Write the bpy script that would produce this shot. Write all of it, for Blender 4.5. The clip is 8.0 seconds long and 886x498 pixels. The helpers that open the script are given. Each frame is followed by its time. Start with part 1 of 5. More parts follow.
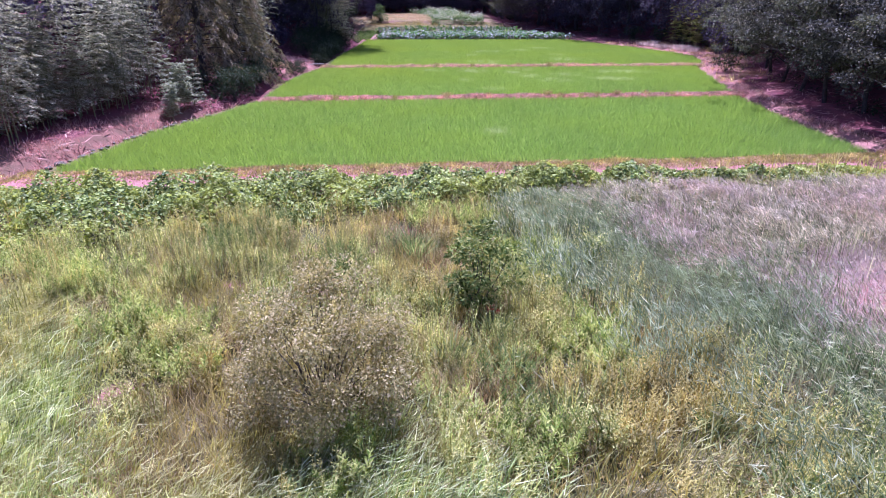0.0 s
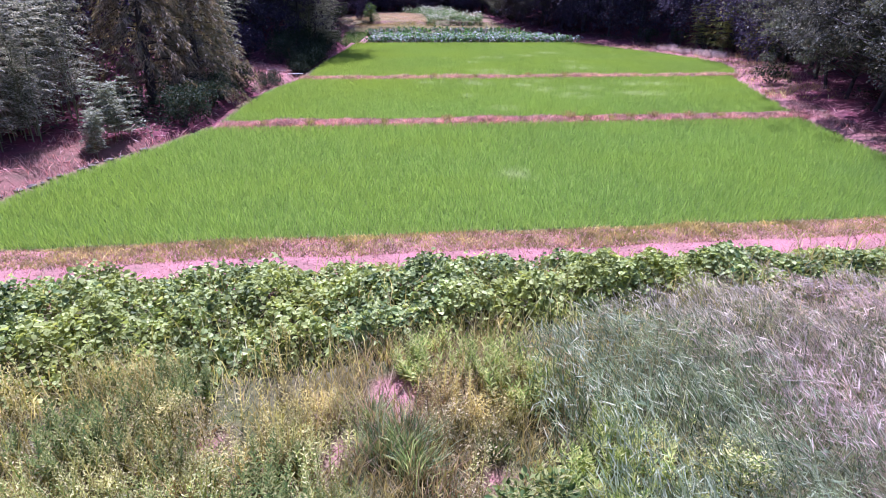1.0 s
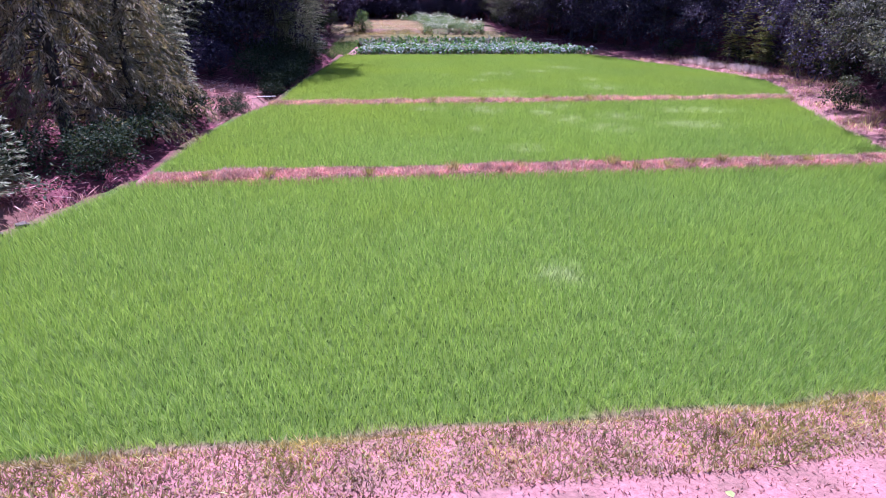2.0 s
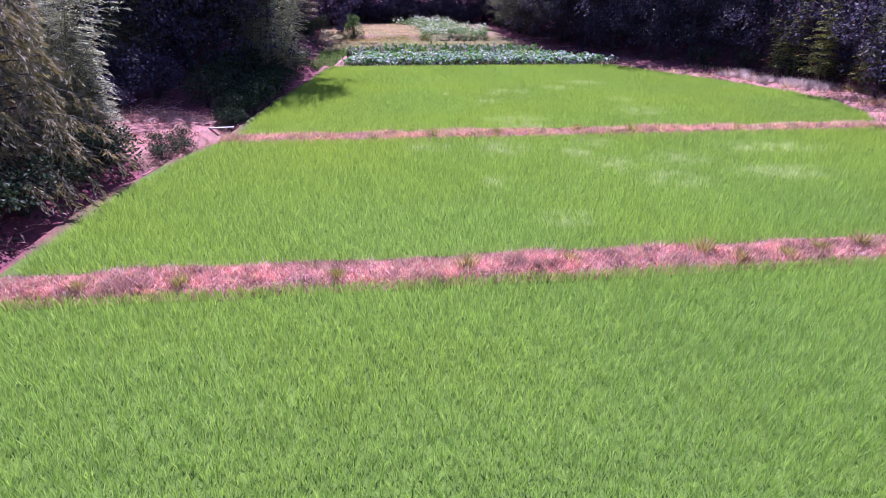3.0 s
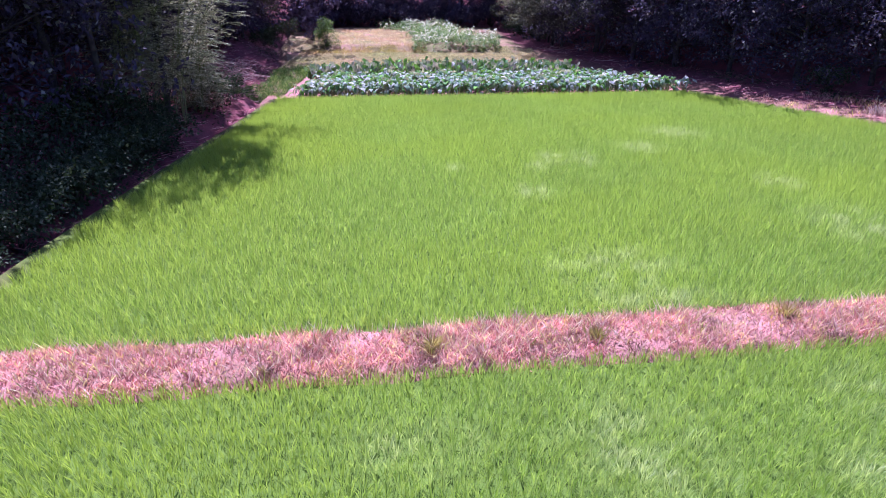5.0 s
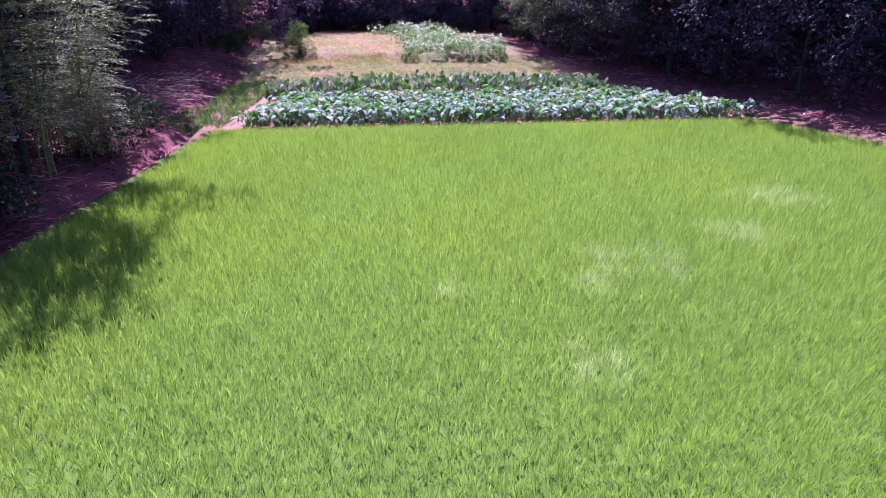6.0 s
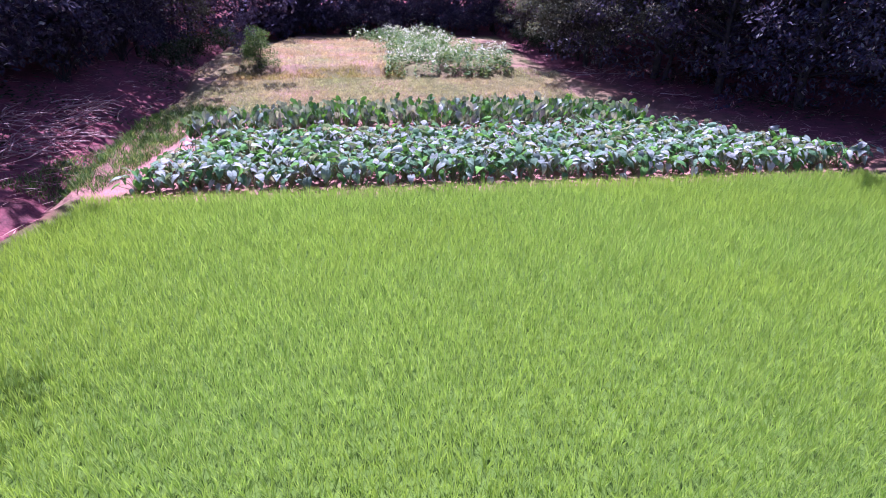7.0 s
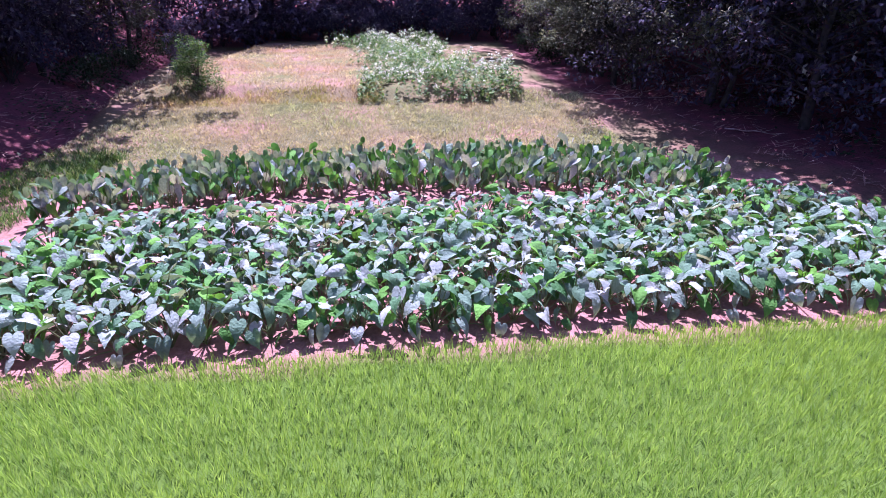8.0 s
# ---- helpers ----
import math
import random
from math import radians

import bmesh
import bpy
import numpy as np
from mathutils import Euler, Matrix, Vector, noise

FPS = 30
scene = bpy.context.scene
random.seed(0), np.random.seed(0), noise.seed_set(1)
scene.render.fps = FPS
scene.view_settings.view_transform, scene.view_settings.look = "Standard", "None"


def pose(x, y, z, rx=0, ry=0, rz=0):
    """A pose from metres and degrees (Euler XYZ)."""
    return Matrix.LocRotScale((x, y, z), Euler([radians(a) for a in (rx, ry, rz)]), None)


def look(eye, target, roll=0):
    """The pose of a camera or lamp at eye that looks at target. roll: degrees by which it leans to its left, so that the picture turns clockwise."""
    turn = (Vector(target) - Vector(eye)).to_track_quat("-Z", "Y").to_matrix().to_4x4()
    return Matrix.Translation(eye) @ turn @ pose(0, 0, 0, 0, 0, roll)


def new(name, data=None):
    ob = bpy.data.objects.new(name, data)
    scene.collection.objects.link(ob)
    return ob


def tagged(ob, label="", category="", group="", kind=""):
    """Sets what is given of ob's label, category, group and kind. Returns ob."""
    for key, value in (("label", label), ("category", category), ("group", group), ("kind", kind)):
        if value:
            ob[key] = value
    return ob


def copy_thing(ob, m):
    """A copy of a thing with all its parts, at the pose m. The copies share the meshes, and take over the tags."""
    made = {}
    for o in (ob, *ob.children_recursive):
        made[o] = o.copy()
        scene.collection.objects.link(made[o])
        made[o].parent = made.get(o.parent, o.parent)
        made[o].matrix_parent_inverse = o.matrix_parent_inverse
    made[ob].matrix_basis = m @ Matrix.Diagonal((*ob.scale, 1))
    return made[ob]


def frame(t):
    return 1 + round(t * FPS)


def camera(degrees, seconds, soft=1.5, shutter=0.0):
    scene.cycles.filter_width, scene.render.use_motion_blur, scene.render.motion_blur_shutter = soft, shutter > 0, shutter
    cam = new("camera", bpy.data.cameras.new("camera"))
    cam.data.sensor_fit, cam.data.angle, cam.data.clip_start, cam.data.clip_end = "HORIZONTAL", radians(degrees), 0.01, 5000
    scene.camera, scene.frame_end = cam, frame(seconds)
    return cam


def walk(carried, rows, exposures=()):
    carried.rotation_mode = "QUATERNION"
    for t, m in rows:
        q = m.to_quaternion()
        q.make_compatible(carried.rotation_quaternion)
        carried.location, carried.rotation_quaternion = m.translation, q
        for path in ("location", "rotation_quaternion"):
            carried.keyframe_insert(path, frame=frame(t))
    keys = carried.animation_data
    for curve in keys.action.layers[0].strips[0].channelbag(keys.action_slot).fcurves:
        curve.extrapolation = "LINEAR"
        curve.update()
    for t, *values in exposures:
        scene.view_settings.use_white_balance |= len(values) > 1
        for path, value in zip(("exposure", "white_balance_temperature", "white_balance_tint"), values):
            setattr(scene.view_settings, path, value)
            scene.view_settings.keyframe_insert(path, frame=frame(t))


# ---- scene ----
cam = camera(72.0, 8.0, soft=0.95)
ROWS = [
    (0.0, 0.0, 0.0, 6.0, 0.24, -23.95, -0.47),
    (0.5, -0.155, 3.208, 5.985, -0.01, -24.08, -0.55),
    (1.0, -0.296, 6.566, 5.945, -0.3, -24.15, -0.56),
    (1.5, -0.42, 10.042, 5.921, -0.5, -23.93, -0.57),
    (2.0, -0.526, 13.698, 5.846, -0.68, -23.72, -0.61),
    (3.5, -0.663, 25.109, 5.683, -1.01, -23.58, -0.4),
    (4.0, -0.681, 29.172, 5.539, -1.13, -23.56, -0.35),
    (4.5, -0.69, 33.357, 5.42, -1.21, -23.6, -0.32),
    (6.0, -0.221, 46.194, 5.019, -1.38, -23.49, -0.48),
    (6.5, 0.075, 50.45, 4.979, -1.46, -23.54, -0.49),
    (7.0, 0.411, 54.702, 4.945, -1.49, -23.6, -0.41),
    (7.5, 0.751, 58.955, 4.925, -1.52, -23.68, -0.25),
    (8.0, 1.061, 63.114, 4.875, -1.58, -23.72, -0.27),
]
walk(cam, [(t, pose(x, y, z, 90 + pitch, roll, yaw)) for t, x, y, z, yaw, pitch, roll in ROWS],
     [(0.0, 1.0, 5000, 35), (2.0, 1.02, 5000, 35), (3.5, 1.21, 5100, 34), (4.5, 1.28, 5100, 34), (8.0, 1.32, 5100, 33)])

# ---- light ----
SUN_EL, SUN_AZ = 64.0, 6.0            # degrees above the horizon; degrees to the left of +y
world = bpy.data.worlds.new("sky")
scene.world = world
world.use_nodes = True
_wn = world.node_tree.nodes
_sky = _wn.new("ShaderNodeTexSky")
_sky.sky_type = "NISHITA"
_sky.sun_disc = False
_sky.sun_elevation = radians(SUN_EL)
_sky.sun_rotation = radians(-SUN_AZ)
world.node_tree.links.new(_sky.outputs[0], _wn["Background"].inputs[0])
_wn["Background"].inputs[1].default_value = 0.075
sun_dir = Vector((-math.sin(radians(SUN_AZ)) * math.cos(radians(SUN_EL)),
                  math.cos(radians(SUN_AZ)) * math.cos(radians(SUN_EL)), math.sin(radians(SUN_EL))))
sun = new("sun", bpy.data.lights.new("sun", "SUN"))
sun.data.energy, sun.data.angle, sun.data.color = 5.0, radians(0.6), (1.0, 0.95, 0.88)
sun.matrix_world = look(sun_dir * 60, (0, 0, 0))


# ---- materials ----
def nodes_of(name):
    m = bpy.data.materials.new(name)
    m.use_nodes = True
    nt = m.node_tree
    return m, nt, nt.nodes["Principled BSDF"], nt.nodes["Material Output"]


def ramp(nt, fac, stops):
    r = nt.nodes.new("ShaderNodeValToRGB")
    while len(r.color_ramp.elements) < len(stops):
        r.color_ramp.elements.new(0.5)
    for e, (p, c) in zip(r.color_ramp.elements, stops):
        e.position, e.color = p, (*c, 1)
    nt.links.new(fac, r.inputs[0])
    return r.outputs[0]


def noise_tex(nt, scale, detail=4.0, coords=None):
    n = nt.nodes.new("ShaderNodeTexNoise")
    n.inputs["Scale"].default_value = scale
    n.inputs["Detail"].default_value = detail
    if coords is None:
        g = nt.nodes.new("ShaderNodeNewGeometry")
        coords = g.outputs["Position"]
    nt.links.new(coords, n.inputs["Vector"])
    return n.outputs[0]


def mixed(nt, fac, a, b, kind="MIX"):
    m = nt.nodes.new("ShaderNodeMix")
    m.data_type, m.blend_type = "RGBA", kind
    for sock, v in ((m.inputs[0], fac), (m.inputs[6], a), (m.inputs[7], b)):
        if isinstance(v, (int, float)):
            sock.default_value = v
        elif isinstance(v, tuple):
            sock.default_value = (*v, 1)
        else:
            nt.links.new(v, sock)
    return m.outputs[2]


def leaf_mat(name, stops, patch=None, patch_scale=0.35, rough=0.5, through_light=0.35, spec=0.5, mottled=0.35, pale=None, by_object=False, crinkle=0.0, tint=(1.25, 1.2, 0.55)):
    """Thin foliage: random colour per leaf, patches of another tone, and light that shines through."""
    m, nt, b, out = nodes_of(name)
    g = nt.nodes.new("ShaderNodeNewGeometry")
    pick = g.outputs["Random Per Island"]
    if by_object:
        add = nt.nodes.new("ShaderNodeMath")
        add.operation = "ADD"
        nt.links.new(pick, add.inputs[0])
        nt.links.new(nt.nodes.new("ShaderNodeObjectInfo").outputs["Random"], add.inputs[1])
        wrap = nt.nodes.new("ShaderNodeMath")
        wrap.operation = "FRACT"
        nt.links.new(add.outputs[0], wrap.inputs[0])
        pick = wrap.outputs[0]
    col = ramp(nt, pick, stops)
    if patch:
        n = noise_tex(nt, patch_scale, 3.0)
        mask = ramp(nt, n, [(0.42, (0, 0, 0)), (0.62, (1, 1, 1))])
        col = mixed(nt, mask, col, mixed(nt, 0.75, col, patch))
    if pale:
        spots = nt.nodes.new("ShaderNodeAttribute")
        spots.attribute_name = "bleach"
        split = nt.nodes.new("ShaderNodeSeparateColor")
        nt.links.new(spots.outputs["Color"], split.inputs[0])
        # green channel: yellow lens cast painted into the leaf colour
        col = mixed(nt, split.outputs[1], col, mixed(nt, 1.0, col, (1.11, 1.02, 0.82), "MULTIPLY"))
        both = mixed(nt, 1.0, ramp(nt, noise_tex(nt, 2.6, 5.0), [(0.40, (0, 0, 0)), (0.62, (1, 1, 1))]), mixed(nt, split.outputs[0], (0, 0, 0), (0.5, 0.5, 0.5)), "MULTIPLY")
        col = mixed(nt, both, col, pale)
    shade = ramp(nt, noise_tex(nt, 2.3, 2.0), [(0.3, (1 - mottled,) * 3), (0.7, (1 + mottled,) * 3)])
    col = mixed(nt, 1.0, col, shade, "MULTIPLY")
    if crinkle:
        n = noise_tex(nt, crinkle, 3.0)
        col = mixed(nt, 1.0, col, ramp(nt, n, [(0.3, (0.82, 0.84, 0.82)), (0.7, (1.16, 1.14, 1.16))]), "MULTIPLY")
        bump = nt.nodes.new("ShaderNodeBump")
        bump.inputs["Strength"].default_value = 0.9
        bump.inputs["Distance"].default_value = 0.03
        nt.links.new(n, bump.inputs["Height"])
        nt.links.new(bump.outputs[0], b.inputs["Normal"])
    nt.links.new(col, b.inputs["Base Color"])
    b.inputs["Roughness"].default_value = rough
    b.inputs["Specular IOR Level"].default_value = spec
    t = nt.nodes.new("ShaderNodeBsdfTranslucent")
    nt.links.new(mixed(nt, 1.0, col, tint, "MULTIPLY"), t.inputs[0])
    mx = nt.nodes.new("ShaderNodeMixShader")
    mx.inputs[0].default_value = through_light
    nt.links.new(b.outputs[0], mx.inputs[1])
    nt.links.new(t.outputs[0], mx.inputs[2])
    nt.links.new(mx.outputs[0], out.inputs[0])
    return m


def bark_mat(name, dark, light, scale=6.0):
    m, nt, b, out = nodes_of(name)
    n = noise_tex(nt, scale, 6.0)
    nt.links.new(ramp(nt, n, [(0.3, dark), (0.7, light)]), b.inputs["Base Color"])
    b.inputs["Roughness"].default_value = 0.85
    bump = nt.nodes.new("ShaderNodeBump")
    bump.inputs["Strength"].default_value = 0.5
    bump.inputs["Distance"].default_value = 0.02
    nt.links.new(n, bump.inputs["Height"])
    nt.links.new(bump.outputs[0], b.inputs["Normal"])
    return m


def ground_mat():
    """Mud under the rice, pale dry grass, leaf litter and green turf, laid out by the zones of the land."""
    m, nt, b, out = nodes_of("earth_and_turf")
    a = nt.nodes.new("ShaderNodeAttribute")
    a.attribute_name = "zone"
    sep = nt.nodes.new("ShaderNodeSeparateColor")
    nt.links.new(a.outputs["Color"], sep.inputs[0])
    fine, mid, big = noise_tex(nt, 14.0, 6.0), noise_tex(nt, 1.7, 5.0), noise_tex(nt, 0.35, 3.0)
    mud = ramp(nt, mid, [(0.3, (0.075, 0.115, 0.02)), (0.7, (0.11, 0.16, 0.028))])
    dry = mixed(nt, 0.5, ramp(nt, fine, [(0.3, (0.21, 0.095, 0.088)), (0.7, (0.46, 0.215, 0.205))]),
                ramp(nt, mid, [(0.3, (0.18, 0.115, 0.085)), (0.62, (0.46, 0.20, 0.21))]))
    litter = mixed(nt, 0.5, ramp(nt, fine, [(0.3, (0.10, 0.032, 0.045)), (0.7, (0.30, 0.085, 0.115))]),
                   ramp(nt, mid, [(0.35, (0.075, 0.04, 0.05)), (0.7, (0.28, 0.07, 0.10))]))
    turf = mixed(nt, 0.5, ramp(nt, fine, [(0.3, (0.045, 0.05, 0.02)), (0.7, (0.15, 0.14, 0.065))]),
                 ramp(nt, big, [(0.35, (0.06, 0.075, 0.025)), (0.65, (0.18, 0.135, 0.09))]))
    col = mixed(nt, sep.outputs[0], mud, dry)
    col = mixed(nt, sep.outputs[1], col, litter)
    col = mixed(nt, sep.outputs[2], col, turf)
    nt.links.new(col, b.inputs["Base Color"])
    b.inputs["Roughness"].default_value = 0.95
    b.inputs["Specular IOR Level"].default_value = 0.15
    bump = nt.nodes.new("ShaderNodeBump")
    bump.inputs["Strength"].default_value = 0.8
    bump.inputs["Distance"].default_value = 0.05
    nt.links.new(fine, bump.inputs["Height"])
    nt.links.new(bump.outputs[0], b.inputs["Normal"])
    return m


EARTH = ground_mat()
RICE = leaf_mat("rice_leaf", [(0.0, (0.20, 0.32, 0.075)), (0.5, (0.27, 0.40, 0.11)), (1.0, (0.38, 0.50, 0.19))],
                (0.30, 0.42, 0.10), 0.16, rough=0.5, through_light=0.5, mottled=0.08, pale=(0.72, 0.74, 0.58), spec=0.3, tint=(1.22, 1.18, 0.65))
STRAW = leaf_mat("dry_straw", [(0.0, (0.32, 0.135, 0.125)), (0.5, (0.60, 0.29, 0.285)), (1.0, (0.84, 0.60, 0.56))],
                 (0.48, 0.30, 0.27), 0.9, rough=0.7, through_light=0.35, spec=0.2, mottled=0.45, tint=(1.2, 1.0, 0.85))
REED = leaf_mat("reed_blade", [(0.0, (0.04, 0.08, 0.04)), (0.5, (0.215, 0.275, 0.135)), (1.0, (0.78, 0.76, 0.58))],
                (0.26, 0.30, 0.19), 0.3, rough=0.5, through_light=0.4, spec=0.1, mottled=0.55, tint=(1.2, 1.15, 0.7))
REED_PALE = leaf_mat("pale_reed_blade", [(0.0, (0.12, 0.13, 0.09)), (0.5, (0.43, 0.375, 0.27)), (1.0, (0.90, 0.80, 0.68))],
                     (0.58, 0.43, 0.42), 0.3, rough=0.5, through_light=0.4, spec=0.1, mottled=0.5, tint=(1.2, 1.1, 0.8))
LONG = leaf_mat("long_grass_blade", [(0.0, (0.14, 0.21, 0.05)), (0.5, (0.40, 0.46, 0.17)), (1.0, (0.88, 0.87, 0.60))],
                (0.50, 0.42, 0.17), 0.4, rough=0.5, through_light=0.45, mottled=0.5, spec=0.25)
GRASS = leaf_mat("meadow_grass", [(0.0, (0.13, 0.18, 0.04)), (0.5, (0.43, 0.42, 0.15)), (1.0, (0.90, 0.80, 0.55))],
                 (0.56, 0.38, 0.20), 0.6, rough=0.5, through_light=0.45, mottled=0.6, spec=0.25)
TAN = leaf_mat("withered_grass", [(0.0, (0.20, 0.12, 0.08)), (0.5, (0.40, 0.28, 0.20)), (1.0, (0.70, 0.54, 0.43))],
               (0.32, 0.31, 0.11), 0.6, rough=0.6, through_light=0.4, spec=0.2)
HAY = leaf_mat("hay", [(0.0, (0.42, 0.33, 0.28)), (0.5, (0.58, 0.48, 0.42)), (1.0, (0.80, 0.69, 0.62))],
               (0.54, 0.36, 0.33), 0.25, rough=0.7, through_light=0.4, spec=0.2, mottled=0.15)
HAY_GREEN = leaf_mat("mown_green_grass", [(0.0, (0.27, 0.28, 0.16)), (0.5, (0.40, 0.385, 0.29)), (1.0, (0.60, 0.55, 0.46))],
                     (0.52, 0.40, 0.36), 0.22, rough=0.7, through_light=0.4, spec=0.15, mottled=0.3)
FAR_WEED = leaf_mat("far_weed_leaf", [(0.0, (0.04, 0.09, 0.025)), (0.6, (0.12, 0.20, 0.06)), (1.0, (0.32, 0.38, 0.18))],
                    None, rough=0.5, through_light=0.35, spec=0.25)
FORB = leaf_mat("weed_leaf", [(0.0, (0.09, 0.15, 0.03)), (0.5, (0.36, 0.39, 0.12)), (1.0, (0.78, 0.71, 0.38))],
                (0.52, 0.39, 0.15), 0.45, rough=0.5, through_light=0.4, mottled=0.6, spec=0.2)
VINE = leaf_mat("kudzu_leaf", [(0.0, (0.05, 0.09, 0.03)), (0.4, (0.23, 0.29, 0.11)), (0.8, (0.45, 0.50, 0.20)), (1.0, (0.64, 0.66, 0.34))],
                (0.42, 0.44, 0.12), 0.5, rough=0.5, through_light=0.35, spec=0.15, mottled=0.4)
# the two grey stops paint the sky's sheen on the waxy green leaf
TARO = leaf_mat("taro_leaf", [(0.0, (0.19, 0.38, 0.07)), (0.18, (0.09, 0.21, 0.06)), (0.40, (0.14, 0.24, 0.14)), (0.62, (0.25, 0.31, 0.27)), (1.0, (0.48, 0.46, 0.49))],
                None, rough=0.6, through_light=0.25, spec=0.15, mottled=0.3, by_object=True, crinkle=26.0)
STALK = leaf_mat("taro_stalk", [(0.0, (0.10, 0.16, 0.05)), (1.0, (0.20, 0.20, 0.10))], None, rough=0.5, through_light=0.1)
DRYLEAF = leaf_mat("pale_bush_leaf", [(0.0, (0.23, 0.21, 0.10)), (0.5, (0.41, 0.35, 0.18)), (1.0, (0.61, 0.50, 0.34))],
                   None, rough=0.7, through_light=0.4, spec=0.05)
BLUE_GRASS = leaf_mat("blue_green_grass", [(0.0, (0.08, 0.13, 0.06)), (0.5, (0.24, 0.32, 0.15)), (1.0, (0.58, 0.62, 0.40))],
                      None, rough=0.5, through_light=0.4, spec=0.2)
FRESH = leaf_mat("fresh_weed_leaf", [(0.0, (0.10, 0.17, 0.03)), (0.5, (0.37, 0.42, 0.11)), (1.0, (0.70, 0.68, 0.30))],
                 None, rough=0.5, through_light=0.4, mottled=0.4, spec=0.2)
BUSHLEAF = leaf_mat("green_bush_leaf", [(0.0, (0.07, 0.12, 0.04)), (0.6, (0.22, 0.26, 0.08)), (1.0, (0.44, 0.42, 0.18))],
                    None, rough=0.6, through_light=0.35, spec=0.08)
BAMBOO = leaf_mat("bamboo_leaf", [(0.0, (0.10, 0.12, 0.07)), (0.5, (0.34, 0.33, 0.235)), (1.0, (0.82, 0.77, 0.68))],
                  None, rough=0.5, through_light=0.45, spec=0.25, mottled=0.55, tint=(1.15, 1.1, 0.8))
GOLD = leaf_mat("yellow_bamboo_leaf", [(0.0, (0.10, 0.12, 0.04)), (0.5, (0.32, 0.31, 0.11)), (1.0, (0.66, 0.62, 0.28))],
                None, rough=0.5, through_light=0.5, spec=0.2, mottled=0.5)
PALE_STRAW = leaf_mat("pale_straw", [(0.0, (0.44, 0.34, 0.33)), (0.5, (0.62, 0.51, 0.50)), (1.0, (0.84, 0.75, 0.73))],
                      None, rough=0.7, through_light=0.4, spec=0.15, tint=(1.1, 1.0, 0.9))
YOUNG = leaf_mat("young_bamboo_leaf", [(0.0, (0.14, 0.16, 0.09)), (0.5, (0.32, 0.33, 0.22)), (1.0, (0.66, 0.64, 0.52))],
                 None, rough=0.5, through_light=0.45, spec=0.3, tint=(1.1, 1.1, 0.9))
# OAK and EDGE: the last, palest stop paints sunlit highlights on a few leaves
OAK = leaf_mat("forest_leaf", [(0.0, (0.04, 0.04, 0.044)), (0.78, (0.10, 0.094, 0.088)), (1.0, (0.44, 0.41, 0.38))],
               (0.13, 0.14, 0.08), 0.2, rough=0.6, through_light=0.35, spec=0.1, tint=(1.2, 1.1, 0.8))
# EDGE and DEEP: the wood's dark violet shade is painted into the leaf colour
EDGE = leaf_mat("shaded_wood_edge_leaf", [(0.0, (0.050, 0.037, 0.072)), (0.88, (0.11, 0.085, 0.14)), (1.0, (0.34, 0.32, 0.32))],
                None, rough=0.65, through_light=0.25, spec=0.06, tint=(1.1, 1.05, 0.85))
DEEP = leaf_mat("shaded_deep_wood_leaf", [(0.0, (0.072, 0.052, 0.105)), (0.6, (0.13, 0.098, 0.175)), (1.0, (0.20, 0.165, 0.25))],
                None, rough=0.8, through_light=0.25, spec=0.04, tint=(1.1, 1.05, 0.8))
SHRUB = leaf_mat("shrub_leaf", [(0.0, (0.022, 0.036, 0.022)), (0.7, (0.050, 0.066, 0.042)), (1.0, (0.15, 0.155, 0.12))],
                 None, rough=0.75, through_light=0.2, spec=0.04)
CEDAR = leaf_mat("cedar_spray", [(0.0, (0.12, 0.095, 0.065)), (0.55, (0.29, 0.22, 0.16)), (1.0, (0.62, 0.49, 0.39))],
                 (0.20, 0.17, 0.11), 0.4, rough=0.6, through_light=0.3, spec=0.2)
WHITE_WEED = leaf_mat("pale_weed_top", [(0.0, (0.50, 0.46, 0.42)), (1.0, (0.88, 0.84, 0.80))], None, rough=0.7, through_light=0.2)
RED_PETAL = leaf_mat("red_petal", [(0.0, (0.55, 0.06, 0.04)), (1.0, (0.80, 0.16, 0.10))], None, rough=0.5, through_light=0.3)
BARK = bark_mat("grey_brown_bark", (0.022, 0.016, 0.02), (0.08, 0.058, 0.06))
CULM = bark_mat("bamboo_culm", (0.12, 0.13, 0.06), (0.26, 0.25, 0.13), 2.0)
TWIG = bark_mat("dead_twig", (0.28, 0.15, 0.16), (0.60, 0.40, 0.40), 9.0)
STONE = bark_mat("rough_stone", (0.07, 0.045, 0.04), (0.22, 0.16, 0.14), 11.0)
PALE_WOOD = bark_mat("weathered_wood", (0.30, 0.26, 0.25), (0.52, 0.46, 0.44), 5.0)


# ---- mesh helpers ----
def raw_mesh(name, verts, quads=None, tris=None, mat=None, smooth=False):
    """A mesh from numpy arrays of corners, four-sided and three-sided faces."""
    quads = np.zeros((0, 4), int) if quads is None else np.asarray(quads).reshape(-1, 4)
    tris = np.zeros((0, 3), int) if tris is None else np.asarray(tris).reshape(-1, 3)
    me = bpy.data.meshes.new(name)
    verts = np.asarray(verts, np.float32).reshape(-1, 3)
    me.vertices.add(len(verts))
    me.vertices.foreach_set("co", verts.ravel())
    loops = np.concatenate([quads.ravel(), tris.ravel()]).astype(np.int32)
    me.loops.add(len(loops))
    me.loops.foreach_set("vertex_index", loops)
    starts = np.concatenate([np.arange(len(quads)) * 4, len(quads) * 4 + np.arange(len(tris)) * 3]).astype(np.int32)
    me.polygons.add(len(starts))
    me.polygons.foreach_set("loop_start", starts)
    me.polygons.foreach_set("use_smooth", np.full(len(starts), smooth))
    me.update(calc_edges=True)
    if mat:
        me.materials.append(mat)
    return me


